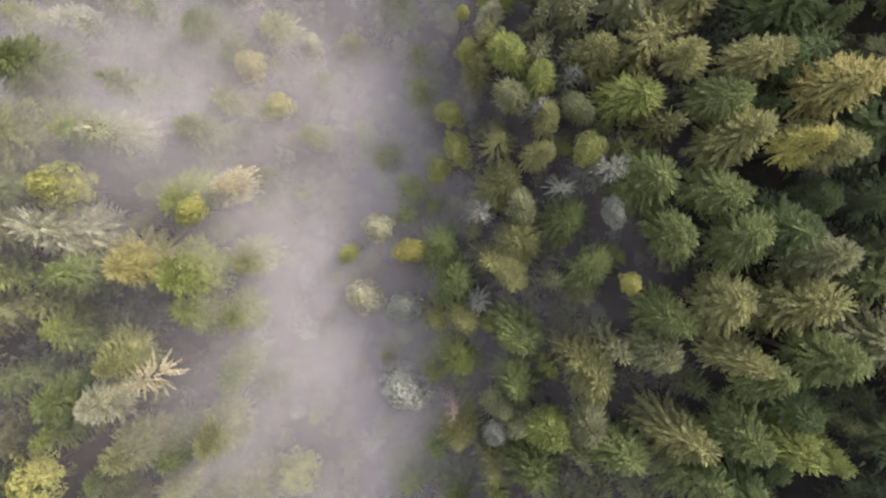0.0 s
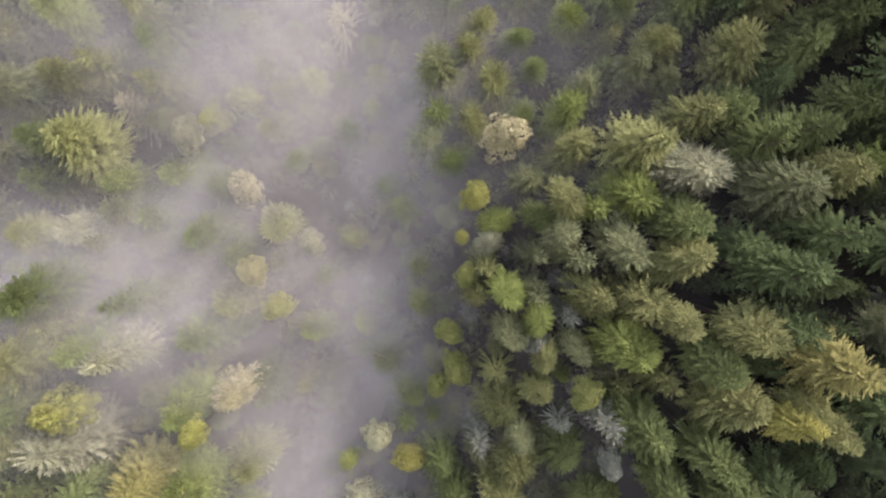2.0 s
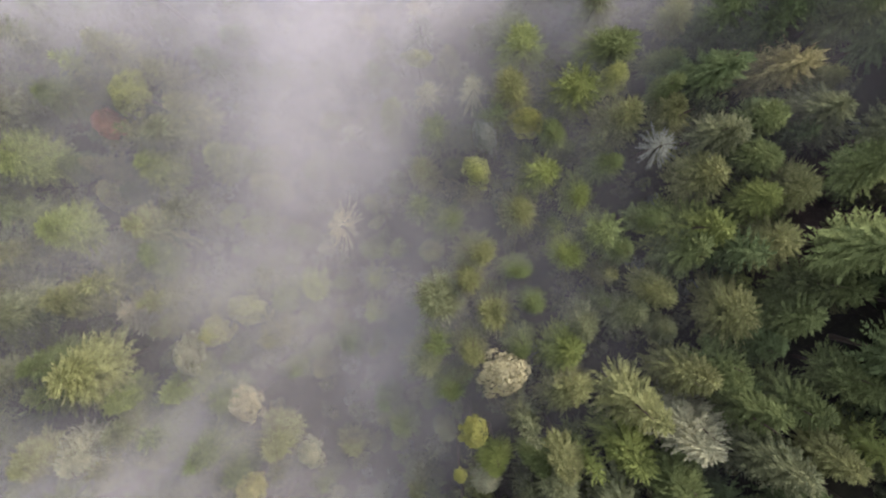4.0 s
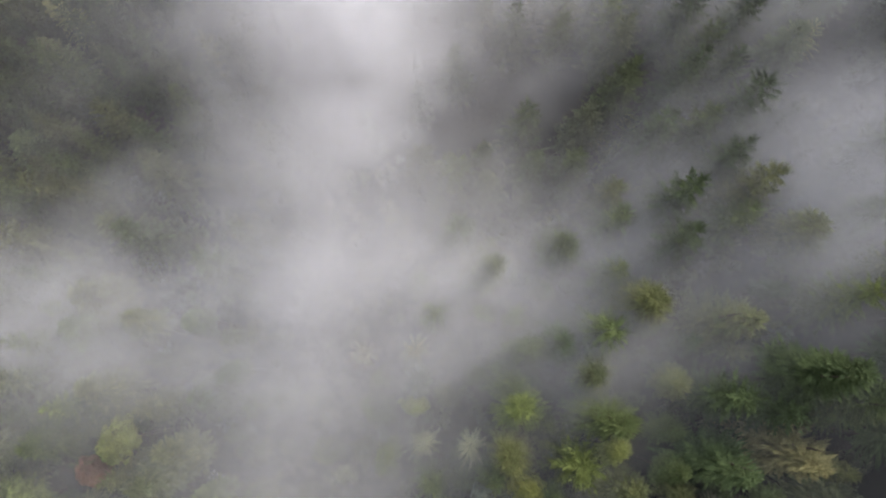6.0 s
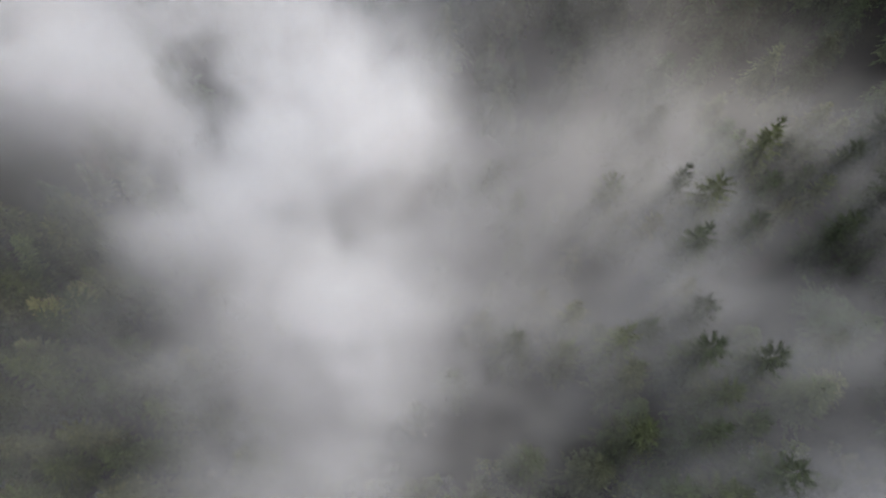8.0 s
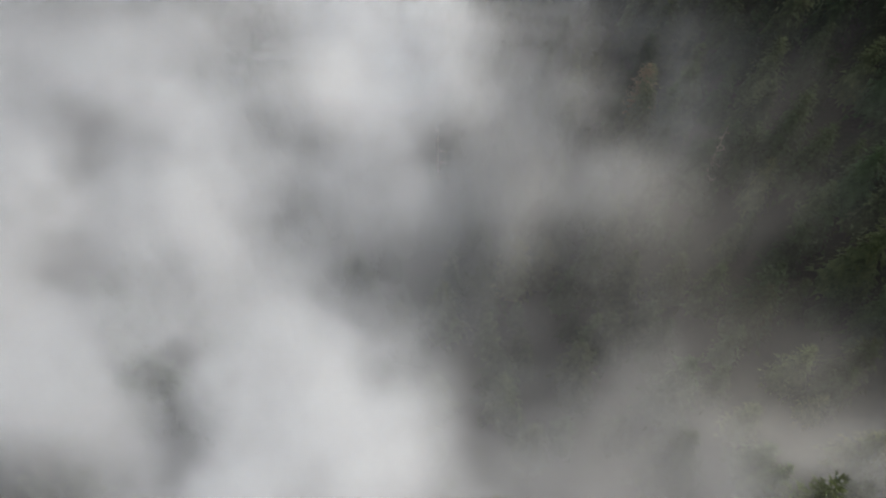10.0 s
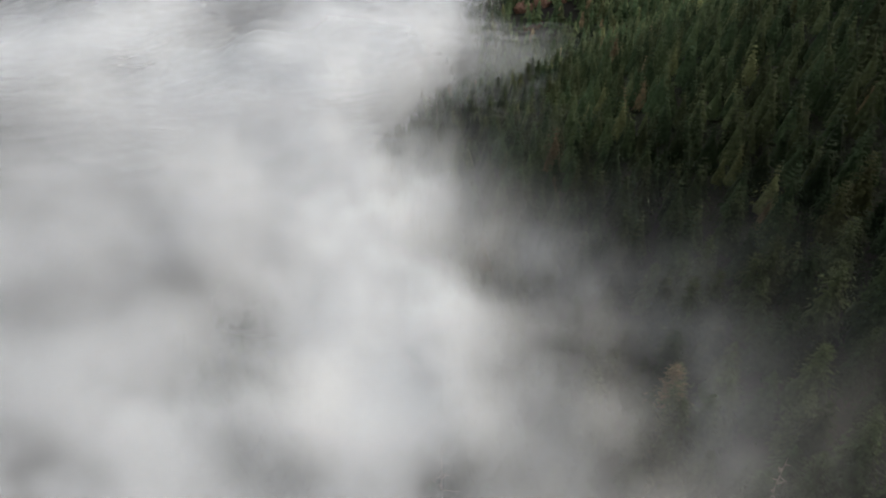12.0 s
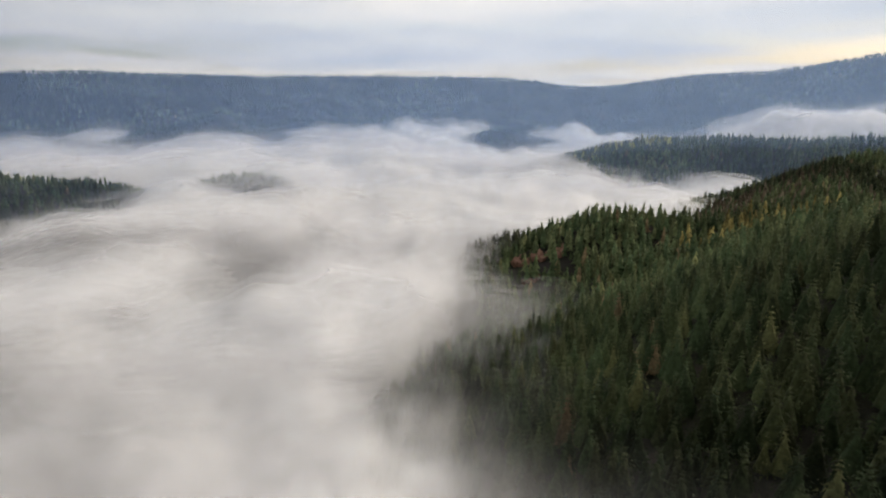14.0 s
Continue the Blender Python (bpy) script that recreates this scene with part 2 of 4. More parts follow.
def bark_material(name, c1, c2):
    m, add, link = material(name)
    tc = add("ShaderNodeTexCoord")
    mp = add("ShaderNodeMapping")
    mp.inputs["Scale"].default_value = (3, 3, 0.5)
    link(tc.outputs["Object"], mp.inputs["Vector"])
    n = add("ShaderNodeTexNoise", Scale=2.0, Detail=5.0)
    link(mp.outputs[0], n.inputs["Vector"])
    r = add("ShaderNodeValToRGB")
    r.color_ramp.elements[0].position, r.color_ramp.elements[0].color = 0.35, (*c1, 1)
    r.color_ramp.elements[1].position, r.color_ramp.elements[1].color = 0.7, (*c2, 1)
    link(n.outputs["Fac"], r.inputs["Fac"])
    b = add("ShaderNodeBsdfPrincipled", Roughness=0.9)
    link(r.outputs["Color"], b.inputs["Base Color"])
    bp = add("ShaderNodeBump", Strength=0.6, Distance=0.05)
    link(n.outputs["Fac"], bp.inputs["Height"])
    link(bp.outputs[0], b.inputs["Normal"])
    out = add("ShaderNodeOutputMaterial")
    link(b.outputs[0], out.inputs[0])
    return m


def fog_material(name, scale, lo, hi, most, clearest):
    """Mist: a sheet of it is as thick as its attribute tau says, torn by noise."""
    m, add, link = material(name)
    geo = add("ShaderNodeNewGeometry")
    tau = add("ShaderNodeAttribute", attribute_name="tau")
    flat = add("ShaderNodeVectorMath", operation="MULTIPLY")
    link(geo.outputs["Position"], flat.inputs[0])
    flat.inputs[1].default_value = (1, 1, 0.7)
    n0 = add("ShaderNodeTexNoise", Scale=scale * 0.5, Detail=2.0, Roughness=0.5)
    link(flat.outputs[0], n0.inputs["Vector"])
    warp = add("ShaderNodeVectorMath", operation="MULTIPLY_ADD")
    link(n0.outputs["Color"], warp.inputs[0])
    warp.inputs[1].default_value = (0.7 / scale, 0.7 / scale, 0.4 / scale)
    link(flat.outputs[0], warp.inputs[2])
    n = add("ShaderNodeTexNoise", Scale=scale, Detail=8.0, Roughness=0.62)
    link(warp.outputs[0], n.inputs["Vector"])
    mr = add("ShaderNodeMapRange", interpolation_type="SMOOTHSTEP")
    mr.inputs["From Min"].default_value, mr.inputs["From Max"].default_value = lo, hi
    mr.inputs["To Max"].default_value = most
    link(n.outputs["Fac"], mr.inputs["Value"])
    tear = add("ShaderNodeAttribute", attribute_name="tear")
    torn = add("ShaderNodeMix", data_type="FLOAT")
    link(tear.outputs["Fac"], torn.inputs["Factor"])
    torn.inputs["A"].default_value = 1.0
    link(mr.outputs[0], torn.inputs["B"])
    a = add("ShaderNodeMath", operation="MULTIPLY")
    link(torn.outputs["Result"], a.inputs[0])
    link(tau.outputs["Fac"], a.inputs[1])
    neg = add("ShaderNodeMath", operation="MULTIPLY")
    link(a.outputs[0], neg.inputs[0])
    neg.inputs[1].default_value = -1.0
    exp = add("ShaderNodeMath", operation="EXPONENT")
    link(neg.outputs[0], exp.inputs[0])
    ex = add("ShaderNodeMath", operation="MAXIMUM")
    link(exp.outputs[0], ex.inputs[0])
    ex.inputs[1].default_value = clearest
    body = fog_body_shader(add, link, (0.96, 0.96, 0.97))
    clear = add("ShaderNodeBsdfTransparent")
    mx = add("ShaderNodeMixShader")
    link(ex.outputs[0], mx.inputs[0])
    link(body.outputs[0], mx.inputs[1])
    link(clear.outputs[0], mx.inputs[2])
    out = add("ShaderNodeOutputMaterial")
    link(mx.outputs[0], out.inputs[0])
    return m


def fog_body_shader(add, link, colour):
    """Droplets scatter light onwards; the deeper the fog, the more of it comes back."""
    d = add("ShaderNodeBsdfDiffuse", Color=(*colour, 1))
    t = add("ShaderNodeBsdfTranslucent", Color=(*colour, 1))
    body = add("ShaderNodeMixShader")
    depth = add("ShaderNodeAttribute", attribute_name="depth")
    share = add("ShaderNodeMapRange")
    share.inputs["To Min"].default_value, share.inputs["To Max"].default_value = 0.90, 0.25
    link(depth.outputs["Fac"], share.inputs["Value"])
    link(share.outputs[0], body.inputs[0])
    link(d.outputs[0], body.inputs[1])
    link(t.outputs[0], body.inputs[2])
    g = add("ShaderNodeBsdfGlossy", Color=(*colour, 1), Roughness=0.62)
    both = add("ShaderNodeMixShader")
    sheen = add("ShaderNodeMapRange")
    sheen.inputs["To Min"].default_value, sheen.inputs["To Max"].default_value = 0.22, 0.42
    link(depth.outputs["Fac"], sheen.inputs["Value"])
    link(sheen.outputs[0], both.inputs[0])
    link(body.outputs[0], both.inputs[1])
    link(g.outputs[0], both.inputs[2])
    return both


def haze_material():
    """Thin blue air between the ridges."""
    m, add, link = material("haze")
    geo = add("ShaderNodeNewGeometry")
    sep = add("ShaderNodeSeparateXYZ")
    link(geo.outputs["Position"], sep.inputs[0])
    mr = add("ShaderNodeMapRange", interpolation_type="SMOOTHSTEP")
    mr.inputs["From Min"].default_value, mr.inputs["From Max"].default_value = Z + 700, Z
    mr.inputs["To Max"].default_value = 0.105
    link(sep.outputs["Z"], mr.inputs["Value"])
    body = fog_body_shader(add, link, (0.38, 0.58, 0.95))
    clear = add("ShaderNodeBsdfTransparent")
    mx = add("ShaderNodeMixShader")
    link(mr.outputs[0], mx.inputs[0])
    link(clear.outputs[0], mx.inputs[1])
    link(body.outputs[0], mx.inputs[2])
    out = add("ShaderNodeOutputMaterial")
    link(mx.outputs[0], out.inputs[0])
    return m


FLOOR = ground_material()
LEAF = leaf_material("foliage", False)
LEAF_WOOD = leaf_material("foliage_of_the_wood", True)
BARK = bark_material("bark", (0.05, 0.035, 0.028), (0.13, 0.095, 0.075))
DEAD = bark_material("weathered_dead_wood", (0.20, 0.15, 0.12), (0.42, 0.34, 0.29))

# ---- ground ----
xs = spread(-4700, 4700, -120, 190, 5.0, 1.06, 45)
ys = spread(-700, 4800, -60, 460, 5.0, 1.03, 40)
me, _ = grid_mesh("ground", xs, ys, ground)
me.materials.append(FLOOR)
me.polygons.foreach_set("use_smooth", np.ones(len(me.polygons), dtype=bool))
tagged(new("ground", me), "forested hillsides and valley floor of dark litter and soil", "ground", kind="structure")


# ---- fog ----
def fog_top(x, y):
    """Height about which the upper fog drifts: level over the valley, lifted along the slopes."""
    f = np.interp(y, [-300, 0, 100, 200, 300, 400, 500, 650, 900, 1500, 4800],
                  [-100, -100, -99, -98, -105, -122, -142, -170, -190, -196, -200])
    low = np.clip((88 - y) / 35, 0, 1)
    f = f * (1 - low) + (np.interp(x, [-70, -46, -32, -20, -9, 6], [-86, -91, -95, -99, -102, -102]) - np.interp(x, [-44, -24, 0], [11, 4, 0]) * np.clip((y - 16) / 22, 0, 1)) * low
    f = f + 10 * fbm(x, y, 420, 3, 3.0) * np.clip((y - 500) / 500, 0, 1) + 22 * fbm(x, y, 1100, 3, 6.0) * np.clip((y - 2300) / 800, 0, 1) + 4 * fbm(x, y, 90, 2, 1.0)
    r, az = np.hypot(x, y - 210), np.degrees(np.arctan2(x, y - 210))
    far = np.clip((r - 2500) / 350, 0, 1)
    f = f + far * (95 * np.clip((az - 21) / 6, 0, 1) + 26 * np.exp(-((az + 3) / 5.0) ** 2) * np.clip((r - 2700) / 300, 0, 1)
                   + 48 * fbm(x, y, 300, 5, 11.0) + 20 * billow(x, y, 420, 3, 4.0))
    f = f + 20 * (billow(x, y, 190, 4, 51.0) - 0.4) * np.clip((y - 560) / 300, 0, 1)
    f = f - 26 * np.exp(-((x - 130) / 80) ** 2 - ((y - 950) / 90) ** 2)
    f = f - 26 * np.clip((x - 380) / 120, 0, 1) * np.clip((y - 1350) / 150, 0, 1) * np.clip((2600 - y) / 200, 0, 1)
    f = f - 34 * np.clip((-560 - x) / 150, 0, 1) * np.clip((y - 1150) / 150, 0, 1) * np.clip((2000 - y) / 200, 0, 1)
    hug = np.interp(y, [-300, 50, 95, 130, 200, 330, 420, 560], [1, 1, 6, 11, 11, 11, 10, -60])
    hug = np.where((x < -250) & (y > 700) & (y < 2000), -6 + 12 * fbm(x, y, 300, 3, 8.0), hug)
    return smooth_max(f + Z, ground(x, y) + hug, 8.0)


COVER_X = (-130, -70, -46, -32, -9, 14, 38, 62, 95)
COVER_Y, COVER = [], []


def drift(y, *shares):
    """How closed the fog is across the valley at y, from the one slope to the other."""
    COVER_Y.append(y)
    COVER.append(shares)


drift(-35, .18, .16, .22, .44, .56, .40, .06, .02, .01)
drift(-10, .20, .18, .25, .46, .60, .42, .06, .02, .01)
drift(8, .26, .28, .42, .56, .62, .42, .06, .02, .01)
drift(24, .40, .48, .52, .58, .56, .30, .05, .02, .01)
drift(47, .32, .34, .44, .56, .60, .36, .05, .02, .01)
drift(63, .40, .42, .48, .56, .56, .30, .04, .02, .01)
drift(79, .54, .56, .60, .66, .62, .44, .20, .08, .03)
drift(95, .66, .70, .70, .70, .68, .58, .50, .48, .24)
drift(106, .64, .70, .72, .72, .72, .66, .66, .74, .60)
drift(117, .48, .56, .62, .64, .68, .56, .60, .74, .64)
drift(135, .16, .20, .32, .58, .78, .52, .48, .50, .40)
drift(155, .12, .14, .26, .66, .92, .62, .50, .46, .34)
drift(178, .28, .34, .58, .90, .96, .66, .56, .50, .32)
drift(196, .84, .90, .93, .94, .84, .46, .42, .22, .04)
drift(215, .78, .80, .80, .74, .56, .34, .34, .10, .01)
drift(240, .88, .86, .83, .79, .76, .58, .54, .28, .05)
drift(265, .88, .84, .82, .82, .90, .74, .52, .36, .08)
drift(295, .84, .78, .76, .84, .95, .70, .38, .32, .10)
drift(325, .82, .74, .74, .86, .92, .50, .36, .20, .06)
drift(360, .80, .76, .82, .92, .94, .56, .34, .10, .03)
drift(395, .82, .84, .88, .92, .84, .40, .18, .05, 0)
drift(480, .74, .80, .86, .84, .60, .20, .05, 0, 0)
COVER = np.array(COVER)


def fog_cover(x, y):
    """Share of the view from above that the fog hides."""
    x0, y0 = x, y
    stray = np.interp(y, [60, 200], [0.35, 1.0])
    x, y = x0 + 15 * stray * fbm(x0, y0, 62, 4, 61.0), y0 + 7 * stray * fbm(x0, y0, 55, 4, 62.0)
    i = np.clip(np.searchsorted(COVER_Y, y) - 1, 0, len(COVER_Y) - 2)
    j = np.clip(np.searchsorted(COVER_X, x) - 1, 0, len(COVER_X) - 2)
    cy, cx = np.array(COVER_Y, float), np.array(COVER_X, float)
    v = np.clip((y - cy[i]) / (cy[i + 1] - cy[i]), 0, 1)
    u = np.clip((x - cx[j]) / (cx[j + 1] - cx[j]), 0, 1)
    v, u = v * v * (3 - 2 * v), u * u * (3 - 2 * u)
    c = (COVER[i, j] * (1 - u) + COVER[i, j + 1] * u) * (1 - v) + (COVER[i + 1, j] * (1 - u) + COVER[i + 1, j + 1] * u) * v
    x, y = x0, y0
    drifts = np.clip(0.62 + 1.3 * fbm(x, y, 240, 5, 31.0), 0.06, 0.95)
    off = np.where(y > 1100, drifts * np.where(x < -560, 0.7, 1.0), np.interp(x, [-200, -70, -30, 10], [0.5, 0.7, 0.8, 0.3]) * np.clip(0.95 + 0.9 * fbm(x, y, 150, 4, 17.0), 0.3, 1.12))
    off = np.where((y < 1100) & (x > -30), off + (np.interp(x, [20, 70, 120], [0.84, 0.5, 0.08]) - off) * np.clip((y - 620) / 150, 0, 1), off)
    c = c * np.clip((118 - x) / 30, 0, 1)
    w = np.clip((y - 480) / 120, 0, 1)
    return c * (1 - w) + off * w


WISPS = []


def wisp(x, y, long, wide, turn, amount):
    """A drawn-out puff (amount above 0) or a rent (below 0) in the fog, its long axis rotated by so many degrees from
    +x.
    """
    WISPS.append((x, y, long, wide, radians(turn), amount))


# puffs and rents over the foot of the slope
wisp(33, 238, 26, 6, 30, .75)
wisp(33, 266, 24, 6, 28, .70)
wisp(66, 281, 20, 6, 80, .70)
wisp(44, 263, 15, 4, 26, -.9)
wisp(52, 283, 13, 6, 60, -.7)
wisp(7, 248, 9, 3.5, 70, -.9)
wisp(4, 206, 9, 5, 60, -.8)
wisp(20, 212, 16, 8, 20, -.7)
wisp(-10, 305, 24, 20, 50, .5)
wisp(-42, 292, 14, 9, 30, -.5)
wisp(-26, 233, 16, 9, 60, -.45)
wisp(-56, 322, 16, 10, 40, -.6)
wisp(36, 357, 30, 6, -25, .8)
wisp(50, 338, 26, 6, -20, .7)
wisp(8, 398, 34, 9, 38, .6)
wisp(-120, 383, 30, 16, 20, -.9)
wisp(-70, 270, 22, 9, 10, .4)
# drifts over the gully
wisp(-42, 28, 20, 6, 20, .45)
wisp(-40, 12, 18, 5, 35, .5)
wisp(-18, -8, 5, 20, 10, .3)
wisp(-30, -30, 12, 6, 40, .45)
wisp(-52, -8, 12, 12, 0, -.6)
wisp(-48, 40, 16, 9, 0, -.4)
wisp(-28, 58, 16, 7, 40, .3)
wisp(4, 92, 24, 7, 8, .35)
wisp(54, 118, 26, 7, 24, .7)
wisp(45, 131, 20, 5, 8, -.8)
wisp(38, 152, 10, 7, 40, .5)
wisp(46, 176, 14, 9, 50, .5)
wisp(12, 128, 26, 8, 12, -.35)
wisp(-12, 112, 10, 26, -20, .3)
wisp(34, 104, 22, 5, 15, -.5)


def wisp_share(x, y):
    total = np.zeros(np.shape(x))
    for cx, cy, long, wide, turn, amount in WISPS:
        u = (x - cx) * math.cos(turn) + (y - cy) * math.sin(turn)
        v = (y - cy) * math.cos(turn) - (x - cx) * math.sin(turn)
        v = v + 0.25 * wide * np.sin(u / long * 3.0 + cx)
        total = total + amount * np.exp(-(u / long) ** 2 - (v / wide) ** 2)
    return np.exp(total)


def set_float(me, key, val):
    at = me.attributes.new(key, "FLOAT", "POINT")
    at.data.foreach_set("value", np.ascontiguousarray(val, np.float32))


def smooth(me):
    me.polygons.foreach_set("use_smooth", np.ones(len(me.polygons), dtype=bool))


FOG_LEVELS = (13, 10.5, 8, 5.5, 3, 0.5, -2, -4.5, -7, -9.5, -12, -14.5, -17, -20)


def fog_layers():
    bank = tagged(new("fog_bank"), "white valley fog drifting between the trees in torn veils", "fog", kind="stuff")
    soft = fog_material("mist", 0.042, 0.26, 0.76, 2.05, 0.77)
    core = fog_material("dense_fog", 0.012, 0.08, 0.48, 1.5, 0.0)
    fx = spread(-4300, 4300, -110, 120, 4.0, 1.10)
    fy = spread(-160, 4700, -60, 420, 4.5, 1.055)
    gx, gy = [a.ravel() for a in np.meshgrid(fx, fy)]
    land, top, cover = ground(gx, gy), fog_top(gx, gy), fog_cover(gx, gy)
    tall = np.interp(gy, [420, 900, 2000, 3000], [1, 1.9, 3.4, 4.5])
    top = top - 5 * (tall - 1)
    room = [np.clip((top + off * tall - land - 2.0) / 10.0, 0, 1) * np.interp(off, [-20, -4, 3, 13], [0.3, 0.7, 1, 0.3]) for off in FOG_LEVELS]
    tau = -np.log(1 - np.clip(cover, 0, 0.99)) / np.maximum(sum(room), 3.0) * wisp_share(gx, gy)
    tear = np.interp(gy, [70, 130], [0.6, 1.0])
    relief = 5 * fbm(gx, gy, 46, 3, 71.0) * np.clip((gy - 150) / 60, 0, 1)
    for k, off in enumerate(FOG_LEVELS):
        wave = 1.5 * fbm(gx, gy, 50, 2, k * 1.7)
        me, co = grid_mesh("fog_layer", fx, fy, lambda x, y: (top + off * tall + wave * tall + relief).reshape(x.shape))
        set_float(me, "tau", tau * room[k])
        set_float(me, "tear", tear)
        set_float(me, "depth", np.clip((cover - 0.62) / 0.33, 0, 1))
        me.materials.append(soft)
        smooth(me)
        new("veil", me).parent = bank
    # the closed body of fog that fills the valley
    fx = spread(-4300, 4300, -200, 200, 10.0, 1.07)
    fy = spread(200, 4700, 200, 800, 10.0, 1.035)
    gx, gy = [a.ravel() for a in np.meshgrid(fx, fy)]
    grow = np.clip((gy - 300) / 700, 0.0, 1)
    lump = (20 * billow(gx, gy, 70, 4, 5.0) - 4) * (1 - 0.85 * grow) + 26 * grow * billow(gx, gy, 260, 4, 2.0)
    z = fog_top(gx, gy) - 32 * (1 + 0.8 * grow) + lump + 2 * grow
    z = z - 38 * np.clip((-620 - gx) / 250, 0, 1) * np.clip((gy - 800) / 300, 0, 1) * np.clip((1950 - gy) / 300, 0, 1)
    edge = np.interp(gy, [240, 300, 380, 480, 560, 650, 760, 900, 1020, 1200], [-10, 0, -15, -50, -45, -20, 20, 30, 40, 4000])
    tau = np.interp(gy, [310, 470], [0, 1]) * np.clip((edge - gx + 26 * fbm(gx, gy, 90, 3, 33.0) * np.clip((640 - gy) / 100, 0, 1)) / np.interp(gy, [500, 700], [80, 50]), 0, 1)
    tau = tau * np.clip(np.interp(gy, [380, 560, 760], [0.03, 0.05, 1]) + np.clip((gx + 100) / 60, 0, 1), 0, 1)
    aside = np.clip((-0.12 * (gy - 210) - 20 - gx) / 90, 0, 1) * np.clip((gy - 360) / 60, 0, 1) * np.clip((1500 - gy) / 300, 0, 1)
    tau = tau * (1 - aside * np.clip(0.72 - 2.4 * fbm(gx, gy, 190, 4, 21.0), 0, 0.95))
    for k, (lift, part_tau) in enumerate(((-5, 2.0), (1, 1.3), (6, 0.8), (11, 0.5), (16, 0.34), (21, 0.22), (26, 0.14))):
        up = z + lift * (1 + 0.8 * grow) + (5 + 12 * grow) * (fbm(gx, gy, 140, 3, 40.0) + 0.22 * fbm(gx, gy, 90, 2, 50.0 + k))
        me, co = grid_mesh("fog_body", fx, fy, lambda x, y: up.reshape(x.shape))
        set_float(me, "tau", tau * part_tau)
        set_float(me, "tear", np.ones(len(gx)))
        set_float(me, "depth", np.ones(len(gx)))
        me.materials.append(core)
        smooth(me)
        new("fog_body", me).parent = bank
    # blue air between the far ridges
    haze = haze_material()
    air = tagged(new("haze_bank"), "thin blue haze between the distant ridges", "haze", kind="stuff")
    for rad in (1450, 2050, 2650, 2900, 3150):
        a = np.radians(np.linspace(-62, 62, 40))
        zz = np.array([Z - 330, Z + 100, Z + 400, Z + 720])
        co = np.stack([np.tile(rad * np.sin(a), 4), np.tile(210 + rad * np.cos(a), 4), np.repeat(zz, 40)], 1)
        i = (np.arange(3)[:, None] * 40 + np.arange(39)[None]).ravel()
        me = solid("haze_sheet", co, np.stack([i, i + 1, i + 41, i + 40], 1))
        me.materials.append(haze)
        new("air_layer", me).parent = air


fog_layers()


# ---- trees ----
def tufts(rng, at, way, face, size, n_leaf=2, loose=0.35, width=0.40):
    """Foliage: at each place a spray of leaf blades along way that turn their flat side to face. Gives places and triangles."""
    n = len(at) * n_leaf
    at = np.repeat(at, n_leaf, 0)
    d = np.repeat(way, n_leaf, 0) + rng.normal(0, loose, (n, 3))
    f = np.repeat(face, n_leaf, 0) + rng.normal(0, loose, (n, 3))
    w = np.cross(f, d)
    w /= np.linalg.norm(w, axis=1)[:, None] + 1e-6
    d /= np.linalg.norm(d, axis=1)[:, None] + 1e-6
    up = np.cross(d, w)
    s = (np.repeat(size, n_leaf) * rng.uniform(0.7, 1.3, n))[:, None]
    tip = at + d * s * 0.7 - up * s * 0.08
    left = at - d * s * 0.3 + w * s * width
    right = at - d * s * 0.3 - w * s * width
    co = np.stack([left, right, tip], 1).reshape(-1, 3)
    return co, np.arange(3 * n).reshape(-1, 3)


def crown_round(rng, lobes=26, per=13, blades=2, size=0.17, pointed=1.0, tall=2.4):
    """Billowy crown, 1 high above its foot at 0 and 1 in radius: lobes of foliage on a dome that is narrow at the top.
    tall: how much higher than wide it will stand, so that the sprays keep their shape."""
    u = np.sqrt((np.arange(lobes) + 0.3) / lobes)
    ang = np.arange(lobes) * 2.39996 + rng.uniform(0, 6.28)
    r = u * rng.uniform(0.78, 1.08, lobes) * 0.80
    z = ((1 - u ** (1.15 * pointed)) * 0.90 + rng.normal(0, 0.03, lobes)) * tall
    c = np.stack([r * np.cos(ang), r * np.sin(ang), z], 1)
    rad = rng.uniform(0.22, 0.36, lobes) * (26 / lobes) ** 0.4
    side = np.stack([np.cos(ang) * u, np.sin(ang) * u, 0.55 + 0 * u], 1)
    d = rng.normal(0, 1, (lobes, per, 3)) + side[:, None] * 1.1
    d /= np.linalg.norm(d, axis=2)[..., None]
    at = (c[:, None] + d * rad[:, None, None]).reshape(-1, 3)
    face = d.reshape(-1, 3) + np.array([0, 0, 0.25])
    way = 0.8 * np.cross(face, rng.normal(0, 1, face.shape)) + 0.7 * np.repeat(side, per, 0)
    co, tri = tufts(rng, at, way, face, np.full(len(at), size), blades, 0.30, 0.26)
    co[:, 2] /= tall
    return joined((co, tri), heart(rng, pointed))


def joined(a, b):
    return np.concatenate([a[0], b[0]]), np.concatenate([a[1], b[1] + len(a[0])])


def heart(rng, pointed, rings=4, n=9, wide=0.62):
    """The dark inside of a crown, a lumpy dome."""
    co, tri = [(0, 0, 0.80)], []
    for k in range(rings):
        u = (k + 1) / rings
        for j in range(n):
            a = j * 6.283 / n + 0.35 * k
            r = wide * u * rng.uniform(0.8, 1.1)
            co.append((r * math.cos(a), r * math.sin(a), (1 - u ** (1.15 * pointed)) * 0.72 + rng.normal(0, 0.03)))
    for j in range(n):
        tri.append((0, 1 + j, 1 + (j + 1) % n))
        for k in range(rings - 1):
            a, b = 1 + k * n + j, 1 + k * n + (j + 1) % n
            tri += [(a, a + n, b), (b, a + n, b + n)]
    return np.array(co), np.array(tri)


